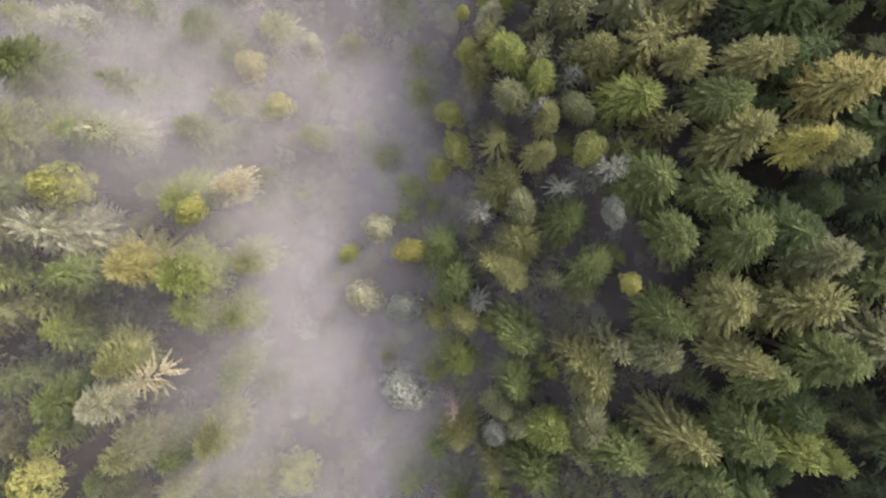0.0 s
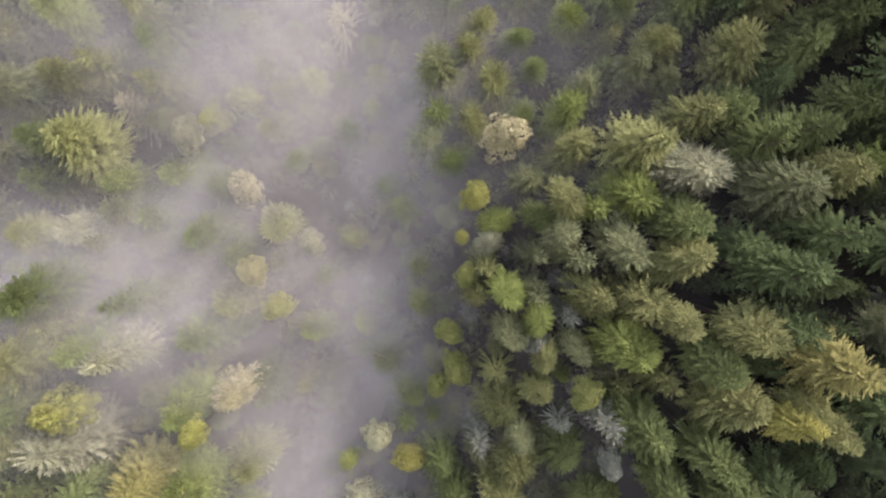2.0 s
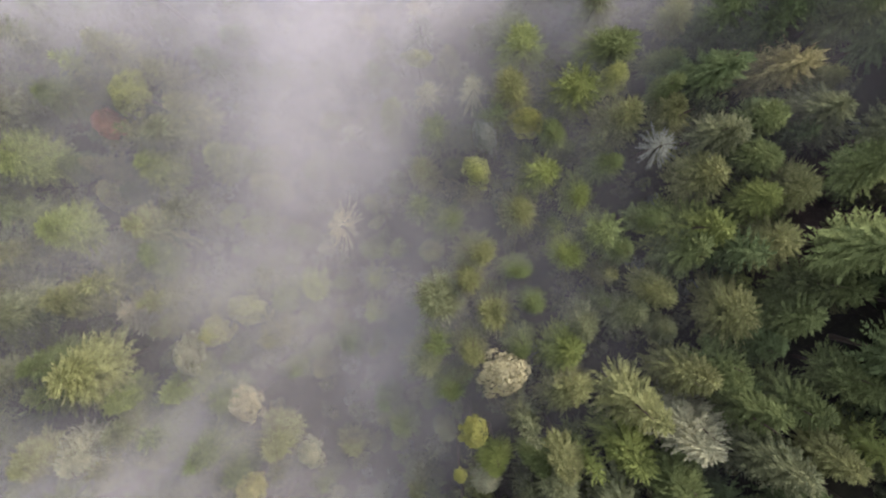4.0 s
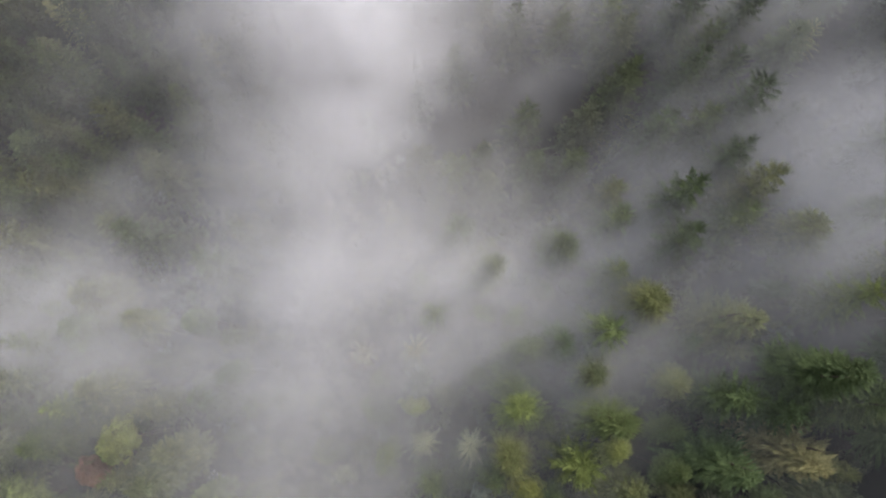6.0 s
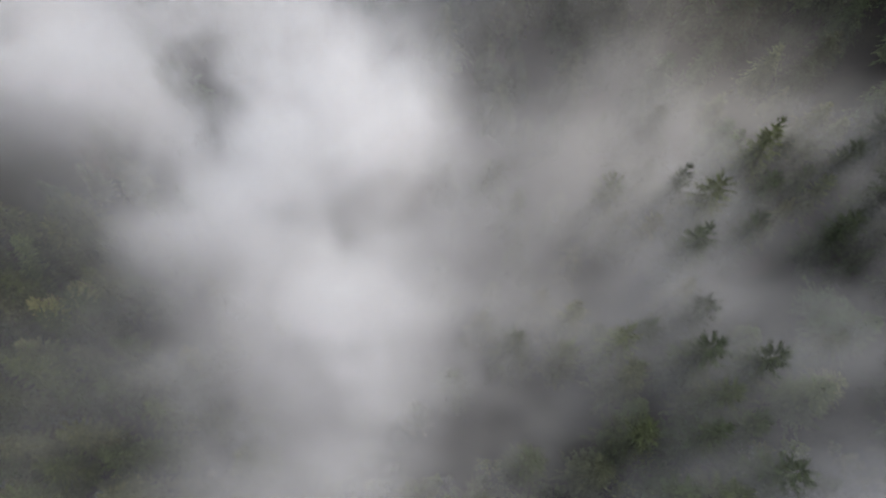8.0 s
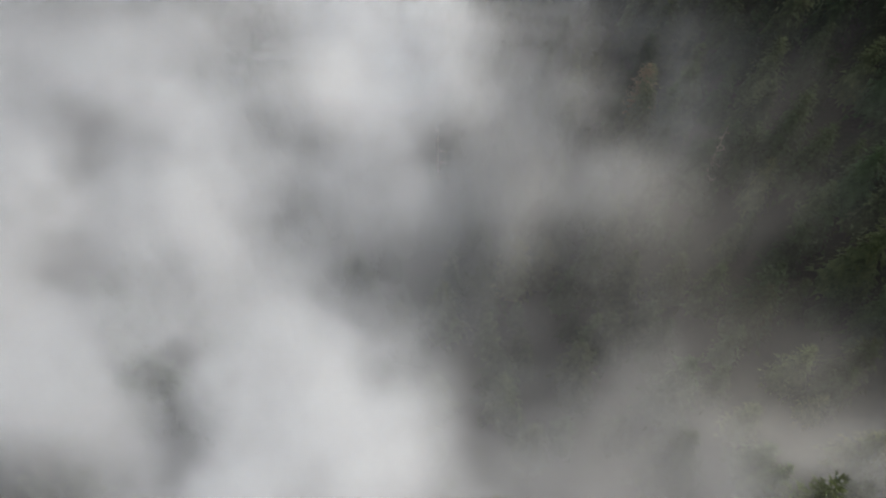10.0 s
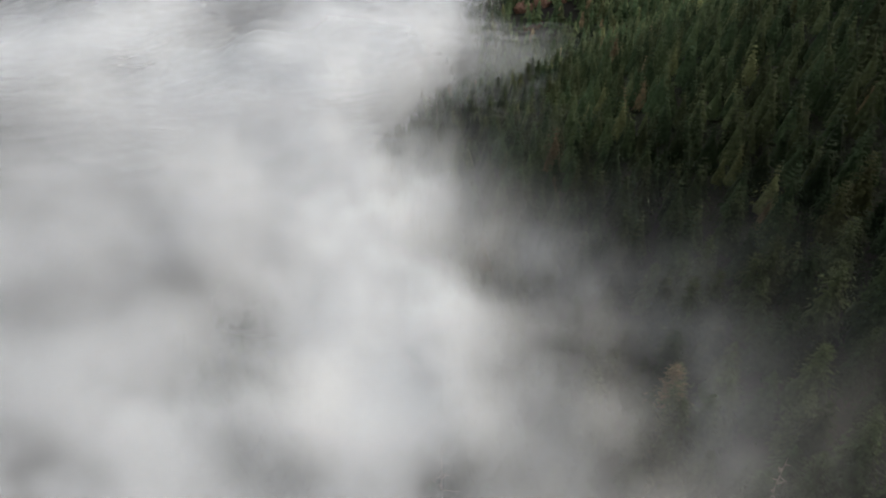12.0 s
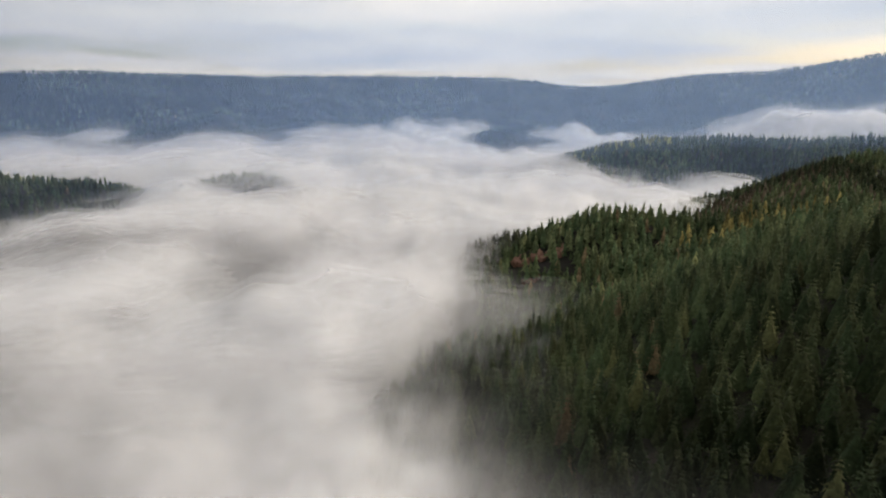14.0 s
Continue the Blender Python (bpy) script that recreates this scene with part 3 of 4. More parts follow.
def crown_fir(rng, whorls=17, arms=12, pairs=4, tall=3.2, sharp=0.7, size=1.0, hang=0.0):
    """Feathery conifer crown: whorls of boughs, each with pairs of sprays along it and one at its tip; 1 high and 1 in radius.
    hang: how far the sprays droop."""
    at, way, face, sz = [], [], [], []
    for k in range(whorls):
        f = (k + rng.uniform(0.2, 0.8)) / whorls
        rad = (1 - f) ** sharp * rng.uniform(0.84, 1.10) + 0.04
        n = max(4, int(arms * (0.4 + 0.6 * (1 - f) ** 0.6) + 0.5))
        turn = rng.uniform(0, 6.28)
        for j in range(n):
            a = turn + j * 6.283 / n + rng.normal(0, 0.18)
            ln = rad * rng.uniform(0.80, 1.10)
            d = np.array([math.cos(a), math.sin(a), -0.20 + 0.9 * f * f])
            side = np.array([-math.sin(a), math.cos(a), 0.0])
            for m in range(pairs + 1):
                q = 0.34 + 0.66 * m / pairs
                p = d * ln * q + np.array([0, 0, f * tall * 0.98])
                for hand in ((-1, 1) if m < pairs else (0,)):
                    at.append(p)
                    way.append(d * (1 - 0.6 * hang) + side * hand * (0.85 - 0.4 * hang) + np.array([0, 0, 0.10 - 1.5 * hang]))
                    face.append(np.array([0, 0, 1.0 - 0.5 * hang]) + (0.5 + 0.7 * hang) * d)
                    sz.append(size * (0.06 + 0.42 * ln * (1.1 - 0.6 * q) / pairs ** 0.5) * rng.uniform(0.7, 1.3))
    co, tri = tufts(rng, np.array(at), np.array(way), np.array(face), np.array(sz), 1, 0.20, 0.27)
    co[:, 2] /= tall
    return co, tri


def crown_tiers(rng, tiers=9, points=9, tall=5.0, sharp=0.85, slim=1.0):
    """Conifer crown for the wood: jagged skirts of boughs, one over the other, 1 high and 1 in radius at the foot."""
    co, tri = [], []
    for k in range(tiers):
        f = k / tiers
        rad = slim * ((1 - f) ** sharp * rng.uniform(0.86, 1.12) + 0.03)
        z1 = f + (1.35 + 0.5 * rng.uniform()) / tiers
        base = len(co)
        cx, cy = rng.normal(0, 0.03, 2)
        co.append((cx, cy, min(z1, 1.02)))
        n = 2 * max(3, int(points * (0.6 + 0.4 * (1 - f))))
        turn = rng.uniform(0, 6.28)
        for j in range(n):
            a = turn + j * 6.283 / n + rng.normal(0, 0.10)
            r = rad * (rng.uniform(0.88, 1.22) if j % 2 == 0 else rng.uniform(0.45, 0.70))
            z = f + rng.normal(0, 0.15) / tiers - (0.06 * r / tall if j % 2 == 0 else -0.30 / tiers)
            co.append((cx + r * math.cos(a), cy + r * math.sin(a), z))
        for j in range(n):
            tri.append((base, base + 1 + j, base + 1 + (j + 1) % n))
    return np.array(co), np.array(tri)


def trunk_mesh(name, height=1.0, r0=1.0, limbs=0, rng=None):
    """A tapered stem, 1 high and 1 in radius at the foot, with short limbs."""
    co, fa = [], []

    def tube(path, radii, n=6):
        base = len(co)
        for p, r in zip(path, radii):
            for j in range(n):
                a = j * 6.283 / n
                co.append((p[0] + r * math.cos(a), p[1] + r * math.sin(a), p[2]))
        for i in range(len(path) - 1):
            for j in range(n):
                fa.append((base + i * n + j, base + i * n + (j + 1) % n, base + (i + 1) * n + (j + 1) % n, base + (i + 1) * n + j))
    tube([(0, 0, -0.03), (0.2, 0, 0.1), (0.1, 0.3, 0.45), (0, 0.1, 0.8), (0, 0, 1.0)], [1.25, 0.95, 0.7, 0.35, 0.06])
    return solid(name, np.array(co), np.array(fa))


rng = np.random.default_rng(7)
CROWNS = {"round": [], "spire": [], "star": [], "bush": []}
for k in range(5):
    CROWNS["round"].append(solid("crown_round", *joined(crown_fir(rng, 24, 19, 5, 3.3, (0.42, 0.5, 0.58, 0.66, 0.46)[k]), heart(rng, 1.0))))
    CROWNS["bush"].append(solid("crown_bush", *crown_round(rng, 26, 60, 2, 0.125, 1.6, 1.9)))
    CROWNS["spire"].append(solid("crown_spire", *joined(crown_fir(rng, 20, 13, 5, 3.8, 0.7), crown_tiers(rng, 12, 9, 3.8, 0.9, 0.45))))
    CROWNS["star"].append(solid("crown_star", *crown_fir(rng, 9, 10, 6, 2.2, 0.8, 0.9)))
for group in CROWNS.values():
    for m in group:
        m.materials.append(LEAF)
STEM = trunk_mesh("stem")
STEM.materials.append(BARK)

LABEL = {
    "round": ("conifer with a dense billowy crown on the slope", "conifer tree", "forest trees"),
    "spire": ("tall conifer with whorled branches on the slope", "conifer tree", "forest trees"),
    "star": ("young conifer with spreading spiky branches in the fog", "conifer tree", "young conifers"),
    "bush": ("small broadleaf tree with a rounded leafy dome", "broadleaf tree", "broadleaf trees"),
}
COLOURS = {
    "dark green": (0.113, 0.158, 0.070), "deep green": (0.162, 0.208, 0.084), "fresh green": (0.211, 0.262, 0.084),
    "olive green": (0.230, 0.252, 0.109), "grey-green": (0.200, 0.228, 0.122), "lime green": (0.310, 0.349, 0.124),
    "yellow-green": (0.360, 0.359, 0.112), "bright yellow": (0.34, 0.36, 0.115), "ochre": (0.33, 0.325, 0.13),
    "rust orange": (0.35, 0.21, 0.145), "cream": (0.42, 0.405, 0.25), "pale green": (0.360, 0.378, 0.248),
    "silver-grey": (0.265, 0.295, 0.245), "brownish cream": (0.33, 0.315, 0.155),
}
(DARK, GREEN, FRESH, OLIVE, GREY, LIME, YELLOW_GREEN, YELLOW, OCHRE, RUST, CREAM, PALE, SILVER, CREAM_BROWN) = COLOURS
PALE_GREEN = PALE
PLANTED = []


def plant(kind, x, y, top, r, colour, shade=1.0, depth=1.0):
    """One tree at (x, y) whose tip reaches the height top, with a crown of radius r metres; depth scales the crown's height."""
    g = float(ground(x, y))
    h = max(4.0, top - g)
    ch = min(h * 0.85, {"round": 3.3, "spire": 3.8, "star": 2.4, "bush": 2.1}[kind] * r * depth)
    i = len(PLANTED)
    name = {"round": "conifer_tree", "spire": "conifer_tree", "star": "young_conifer", "bush": "broadleaf_tree"}[kind]
    ob = new(name)
    label, cat, grp = LABEL[kind]
    tagged(ob, colour + " " + label, cat, grp)
    ob.matrix_basis = pose(x, y, g, 0, 0, 0)
    stem = new("trunk", STEM)
    stem.parent = ob
    sr = 0.012 * h + 0.06
    stem.scale = (sr, sr, h * 0.96)
    cr = new("crown", CROWNS[kind][i % len(CROWNS[kind])])
    cr.parent = ob
    cr.location = (0, 0, h - ch)
    wide = 1 + 0.2 * math.sin(i * 5.3)
    cr.rotation_euler = (0.12 * math.sin(i * 1.7), 0.12 * math.sin(i * 2.9 + 1), i * 2.4)
    cr.scale = (1.04 * r * wide, 1.04 * r / wide, ch)
    cr.color = (*(shade * 0.88 * c for c in COLOURS[colour]), 1)
    PLANTED.append((x, y, r))
    return ob


# trees told apart on the slopes below the flight
plant("bush", -9.0, -1.0, 212.5, 2.2, PALE, 1.2)
plant("bush", -13.2, -4.4, 211.0, 1.6, LIME)
plant("bush", -4.5, -4.2, 212.0, 2.3, YELLOW_GREEN)
plant("bush", -11.4, -10.8, 210.5, 2.7, PALE, 1.15)
plant("bush", -5.6, -12.3, 211.0, 2.5, SILVER, 1.35)
plant("bush", -5.6, -24.0, 211.5, 3.8, SILVER, 1.35)
plant("star", 4.5, -10.8, 217.4, 1.9, SILVER)
plant("bush", 1.2, 14.1, 214.9, 1.9, LIME)
plant("bush", 2.2, 9.5, 215.7, 2.2, LIME)
plant("bush", -0.2, 6.6, 213.7, 1.8, LIME)
plant("bush", -19.0, 25.5, 205.1, 2.3, PALE)
plant("bush", 3.6, 21.6, 216.4, 1.6, LIME)
plant("round", 6.7, 25.7, 217.7, 2.0, PALE)
plant("bush", 3.1, 26.8, 215.2, 1.0, YELLOW)
plant("bush", 12.2, 14.0, 221.2, 1.7, SILVER)
plant("star", 15.0, 3.7, 222.0, 2.1, SILVER)
plant("bush", 20.9, -7.5, 228.7, 1.3, YELLOW)
plant("round", 22.5, 14.1, 230.2, 3.7, FRESH)
plant("round", 18.6, 19.2, 226.2, 3.1, OLIVE)
plant("round", 1.3, -18.6, 215.0, 3.4, FRESH)
plant("round", 10.1, -14.7, 220.6, 3.9, GREEN)
plant("round", 19.1, -20.1, 226.6, 4.6, OLIVE)
plant("round", 10.9, -3.1, 220.8, 4.2, OLIVE)
plant("round", 10.3, -22.2, 220.6, 3.9, GREEN)
plant("round", 15.2, -1.1, 222.3, 3.4, GREEN)
plant("bush", -24.0, 17.0, 207.6, 2.4, YELLOW)
plant("bush", -32.4, 2.0, 218.7, 2.0, YELLOW)
plant("round", -29.7, 5.5, 214.8, 3.4, CREAM)
plant("round", -39.8, -4.3, 223.1, 4.4, OCHRE)
plant("bush", -48.4, 5.2, 221.1, 3.6, YELLOW)
plant("round", -50.8, -1.0, 220.4, 5.5, PALE)
plant("round", -33.5, -6.0, 220.4, 4.2, FRESH)
plant("star", -37.1, -19.0, 223.7, 3.3, CREAM)
plant("round", -41.5, -16.3, 222.7, 3.3, OLIVE)
plant("round", -31.0, -28.0, 216.7, 3.7, OLIVE)
plant("bush", -22.7, -37.8, 207.1, 3.7, LIME)
plant("spire", -51.6, -14.5, 220.2, 4.3, FRESH)
plant("round", 31.9, 7.9, 234.9, 3.7, OLIVE)
plant("round", 37.1, 6.7, 236.9, 2.3, YELLOW_GREEN)
plant("round", 40.9, 13.2, 238.3, 3.3, OCHRE)
plant("round", 34.3, 16.9, 235.8, 3.1, OLIVE)
plant("round", 27.4, 17.3, 232.7, 2.5, OLIVE)
plant("round", 30.7, 13.1, 234.4, 3.2, GREEN)
plant("round", 40.5, 7.3, 238.2, 3.3, OLIVE)
plant("round", 23.2, 4.3, 230.6, 4.0, GREEN)
plant("round", 29.8, 2.8, 233.9, 2.9, GREEN)
plant("round", 26.5, -2.1, 232.3, 3.3, GREEN)
plant("round", 33.1, -3.4, 235.4, 3.7, GREEN)
plant("round", 40.1, -5.1, 238.0, 3.4, GREY)
plant("round", 31.6, -10.6, 234.8, 3.6, OLIVE)
plant("round", 37.4, -10.2, 237.0, 3.9, OLIVE)
plant("round", 25.0, -11.0, 231.5, 3.1, GREEN)
plant("round", 24.2, -15.1, 231.1, 3.0, GREY)
plant("round", 31.9, -15.6, 234.9, 2.9, OLIVE)
plant("round", 11.2, -31.2, 220.9, 5.3, GREEN)
plant("round", 21.0, -28.4, 228.8, 3.5, GREEN)
plant("round", 26.7, -26.2, 232.3, 4.3, OLIVE)
plant("round", 32.9, -24.1, 235.3, 3.5, GREEN)
plant("round", 37.9, -25.3, 237.2, 3.4, FRESH)
plant("bush", 19.7, 0.5, 227.4, 1.7, SILVER)
plant("bush", 17.8, 8.0, 225.2, 2.2, LIME)
plant("star", 7.4, 9.3, 219.6, 2.7, OLIVE)
plant("round", 7.0, 4.1, 219.2, 3.6, OLIVE)
plant("star", -12.0, -33.6, 205.2, 2.9, SILVER)
plant("bush", 6.1, -27.9, 218.6, 1.7, SILVER)
plant("round", -6.0, -37.5, 207.6, 3.7, FRESH)
plant("round", -18.2, 13.2, 205.3, 2.8, FRESH)
plant("bush", -26.5, 22.2, 209.6, 2.4, OCHRE)
plant("spire", -42.0, 12.7, 222.6, 3.7, PALE)
plant("round", -28.3, -12.2, 212.8, 2.8, FRESH)
plant("spire", -52.4, -26.8, 220.0, 3.9, FRESH)
plant("bush", -54.4, -32.4, 219.5, 3.3, YELLOW)
plant("round", -43.8, -22.3, 222.2, 3.1, PALE)
plant("round", 34.6, -18.6, 235.9, 2.9, GREEN)
plant("round", 40.1, -16.0, 238.0, 3.3, GREEN)
plant("round", 18.2, -7.0, 225.6, 3.0, GREEN)
plant("bush", 8.9, 39.8, 217.4, 3.2, CREAM, 1.15)
plant("bush", 5.0, 32.4, 215.4, 2.1, YELLOW)
plant("round", 8.0, 29.0, 217.8, 2.3, FRESH)
plant("round", 13.2, 29.5, 219.0, 2.3, GREEN)
plant("bush", -33.1, 44.6, 205.1, 2.6, YELLOW)
plant("bush", -28.7, 47.3, 203.2, 2.9, LIME)
plant("round", -13.6, 42.1, 203.6, 2.9, DARK)
plant("round", -7.2, 34.1, 206.7, 2.4, DARK)
plant("bush", -27.8, 33.9, 207.5, 2.7, CREAM)
plant("star", -14.3, 60.1, 201.8, 3.7, CREAM)
plant("round", -51.0, 56.1, 198.2, 4.2, PALE)
plant("spire", -46.6, 46.3, 202.7, 3.8, CREAM)
plant("round", -21.6, 38.6, 204.1, 2.2, GREEN)
plant("round", 1.4, 37.7, 212.2, 2.8, GREEN)
plant("round", 5.5, 56.0, 211.5, 3.1, OLIVE)
plant("round", 11.1, 54.0, 212.9, 2.3, GREEN)
plant("round", 19.0, 55.9, 214.9, 3.2, FRESH)
plant("round", 25.0, 56.0, 216.9, 2.4, GREEN)
plant("round", 28.9, 51.2, 220.3, 2.9, OLIVE)
plant("round", 9.1, 48.0, 213.3, 3.8, OLIVE)
plant("round", 13.5, 49.3, 213.9, 2.1, GREEN)
plant("round", 5.2, 43.6, 213.3, 3.3, OLIVE)
plant("round", 20.5, 46.0, 217.3, 3.5, GREY)
plant("round", 25.3, 47.5, 218.4, 3.0, GREY)
plant("round", 17.0, 42.6, 217.0, 3.3, FRESH)
plant("round", 17.6, 37.0, 219.2, 3.8, OLIVE)
plant("round", 30.6, 40.9, 225.6, 3.9, OLIVE)
plant("round", 35.2, 42.6, 226.9, 3.2, GREEN)
plant("round", 31.6, 35.3, 228.6, 4.4, PALE_GREEN)
plant("round", 24.3, 32.6, 225.1, 4.0, FRESH)
plant("round", 29.3, 29.1, 229.7, 3.7, GREEN)
plant("round", 39.4, 31.7, 232.8, 4.4, GREY)
plant("round", 41.4, 38.4, 230.6, 3.7, GREEN)
plant("round", 44.0, 33.7, 233.4, 3.0, OLIVE)
plant("round", 37.0, 48.0, 225.2, 3.9, OLIVE)
plant("round", 43.4, 47.8, 227.1, 4.1, GREEN)
plant("spire", -56.2, 35.3, 208.6, 4.8, FRESH)
plant("round", 32.4, 55.5, 222.7, 4.0, GREEN)
plant("round", 46.5, 52.1, 227.1, 3.8, GREEN)
plant("round", 47.0, 42.1, 230.8, 3.0, GREEN)
plant("round", -45.7, 35.9, 210.3, 3.1, FRESH)
plant("round", -50.0, 29.1, 214.2, 3.4, PALE)
plant("round", -63.2, 44.1, 202.0, 3.8, FRESH)
plant("bush", 13.2, 73.7, 212.2, 2.5, YELLOW)
plant("round", 16.6, 72.1, 213.5, 2.3, GREEN)
plant("star", 29.4, 69.5, 219.5, 2.7, SILVER)
plant("bush", 6.2, 67.3, 210.6, 2.2, LIME)
plant("round", 20.1, 64.3, 215.0, 3.0, FRESH)
plant("round", 24.5, 79.0, 216.0, 2.2, LIME)
plant("round", 24.7, 73.1, 216.2, 3.7, OLIVE)
plant("round", 29.9, 76.9, 219.3, 2.1, GREEN)
plant("round", 22.9, 67.2, 215.8, 2.5, GREEN)
plant("round", 32.9, 59.0, 222.7, 5.1, FRESH)
plant("spire", 44.6, 80.0, 225.3, 4.9, CREAM_BROWN)
plant("spire", 48.6, 73.2, 226.7, 5.0, GREY)
plant("round", 40.9, 72.6, 224.7, 2.9, GREEN)
plant("round", 40.5, 68.0, 224.7, 3.2, GREEN)
plant("round", 34.3, 65.4, 222.9, 3.9, OLIVE)
plant("round", 35.5, 70.8, 223.3, 3.1, GREY)
plant("round", 18.7, 93.1, 212.4, 2.9, DARK)
plant("round", -6.3, 76.6, 203.1, 2.5, FRESH)
plant("star", -0.7, 79.1, 205.9, 2.5, PALE)
plant("star", 6.1, 78.8, 209.5, 3.0, PALE)
plant("star", -12.9, 74.0, 200.5, 2.3, PALE)
plant("star", -10.5, 92.3, 198.5, 2.8, CREAM)
plant("star", -1.9, 93.0, 203.1, 2.4, CREAM)
plant("bush", -2.0, 84.7, 204.5, 1.8, LIME)
plant("bush", -48.5, 76.0, 203.5, 2.4, RUST)
plant("bush", -51.4, 65.9, 196.3, 3.4, YELLOW)
plant("bush", -68.3, 62.9, 195.5, 2.0, YELLOW)
plant("round", 12.2, 61.4, 212.7, 3.4, OLIVE)
plant("round", 40.3, 62.0, 224.9, 3.3, FRESH)
plant("bush", 7.5, 72.0, 210.6, 2.0, SILVER)
plant("round", 44.1, 63.9, 225.8, 3.3, OLIVE)
plant("round", 41.6, 56.8, 225.4, 3.9, OLIVE)
plant("round", 50.5, 85.1, 226.4, 3.9, GREEN)
plant("round", 27.5, 60.6, 218.5, 2.4, GREEN)
plant("spire", 63.6, 149.7, 204.1, 5.7, DARK)
plant("spire", 39.5, 96.0, 219.0, 5.2, OLIVE)
plant("star", 42.0, 92.0, 214.0, 3.4, OLIVE)
plant("round", 50.5, 106.0, 222.0, 4.4, OLIVE, 0.8)
plant("spire", 54.0, 136.0, 216.0, 4.6, GREEN, 0.8)
plant("star", 57.0, 137.5, 214.0, 3.0, OLIVE)
plant("round", 32.5, 135.5, 204.0, 2.5, GREEN)
plant("spire", 62.0, 146.0, 214.5, 4.4, DARK)
plant("round", 50.0, 146.0, 206.5, 2.6, GREEN, 0.8)
plant("round", 56.0, 107.5, 223.0, 3.8, GREEN, 0.8)
plant("spire", 26.0, 99.0, 209.0, 3.0, GREY)
plant("star", 13.0, 97.0, 205.5, 2.6, FRESH)
plant("round", -44.0, 97.0, 204.5, 2.8, OLIVE)
plant("round", -36.0, 98.0, 203.0, 2.6, GREEN)
plant("round", -30.0, 90.0, 202.0, 2.4, GREEN)
plant("spire", -69.5, 158.6, 189.3, 4.7, OCHRE)
plant("spire", -63.4, 162.5, 188.5, 4.3, OLIVE)
plant("spire", -69.4, 149.4, 189.3, 4.6, OLIVE)
plant("spire", -76.7, 168.3, 190.0, 4.7, GREEN)
plant("spire", -73.3, 130.8, 189.8, 4.8, GREEN)
plant("round", 10.3, 118.6, 200.7, 3.6, GREY)


def free(x, y, need):
    return all((x - a) ** 2 + (y - b) ** 2 > (need * 0.56 + c * 0.56) ** 2 for a, b, c in PLANTED)


rnd = random.Random(3)
NEAR_REST = []


def near_wood():
    """The rest of the wood below the flight, tree by tree; what lies aside goes into the joined wood."""
    spots, step = [], 3.6
    for iy in range(int(-64 / step), int(182 / step)):
        for ix in range(int(-112 / step), int(118 / step)):
            spots.append(((ix + rnd.uniform(0.1, 0.9)) * step, (iy + rnd.uniform(0.1, 0.9)) * step))
    rnd.shuffle(spots)
    singles = 0
    for x, y in spots:
        gully = math.exp(-((x + 14) / 13.0) ** 2)
        big = rnd.uniform(0.85, 1.15) * (1 - 0.45 * gully)
        if rnd.random() < 0.30:
            big *= 0.6
        slim = 0.62 if 2 < x < 21 and y < 36 else 1.0
        if y > 88 and -58 < x < 62 and rnd.random() < 0.65:
            continue
        r = 3.9 * big * slim
        if gully > 0.45 and rnd.random() < 0.5:
            continue
        if abs(x) > 74 + 0.12 * max(0, y - 60) or not free(x, y, r * (1 + 0.25 * gully)):
            continue
        g = float(ground(x, y))
        h = 21.0 * big * rnd.uniform(0.92, 1.08) + 1.5
        if float(fog_cover(np.array(x), np.array(y))) > 0.82 and g + h < float(fog_top(np.array(x), np.array(y))) - 1:
            continue
        u = rnd.random()
        colour = rnd.choice([GREEN, GREEN, GREEN, FRESH, OLIVE, OLIVE, GREY])
        if slim < 1:
            colour = rnd.choice([GREY, GREY, FRESH, OLIVE, SILVER])
        # shade of the right slope, put into the crowns as a darker green
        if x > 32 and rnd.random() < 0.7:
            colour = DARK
        kind = "round" if u < 0.8 else "spire"
        if u > 0.93 and x < 0:
            kind, colour, r = rnd.choice([("star", SILVER, r * 0.8), ("bush", LIME, r * 0.8), ("bush", PALE, r * 0.75)])
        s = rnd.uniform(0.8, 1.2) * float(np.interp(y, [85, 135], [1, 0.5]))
        if -60 < x < 62 and -42 < y < 112 and singles < 230:
            singles += 1
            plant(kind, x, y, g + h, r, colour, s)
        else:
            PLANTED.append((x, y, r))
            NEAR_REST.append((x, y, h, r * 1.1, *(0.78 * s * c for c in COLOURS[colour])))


near_wood()


def understorey():
    """Small trees and shrubs in the gaps of the wood."""
    low = []
    for k in range(5200):
        x, y = rnd.uniform(-74, 74), rnd.uniform(-50, 130)
        r = rnd.uniform(0.9, 1.9)
        if all((x - a) ** 2 + (y - b) ** 2 > (r * 0.62 + c * 0.62) ** 2 for a, b, c in PLANTED):
            if float(fog_cover(np.array(x), np.array(y))) > 0.82 or (-28 < x < 0 and rnd.random() < 0.45):
                continue
            PLANTED.append((x, y, r))
            c = COLOURS[rnd.choice([GREY, GREY, SILVER, GREEN, OLIVE, FRESH])]
            s = rnd.uniform(0.6, 1.05)
            low.append((x, y, r * rnd.uniform(2.6, 4.4), r, *(s * v for v in c)))
    return low


UNDER = understorey()


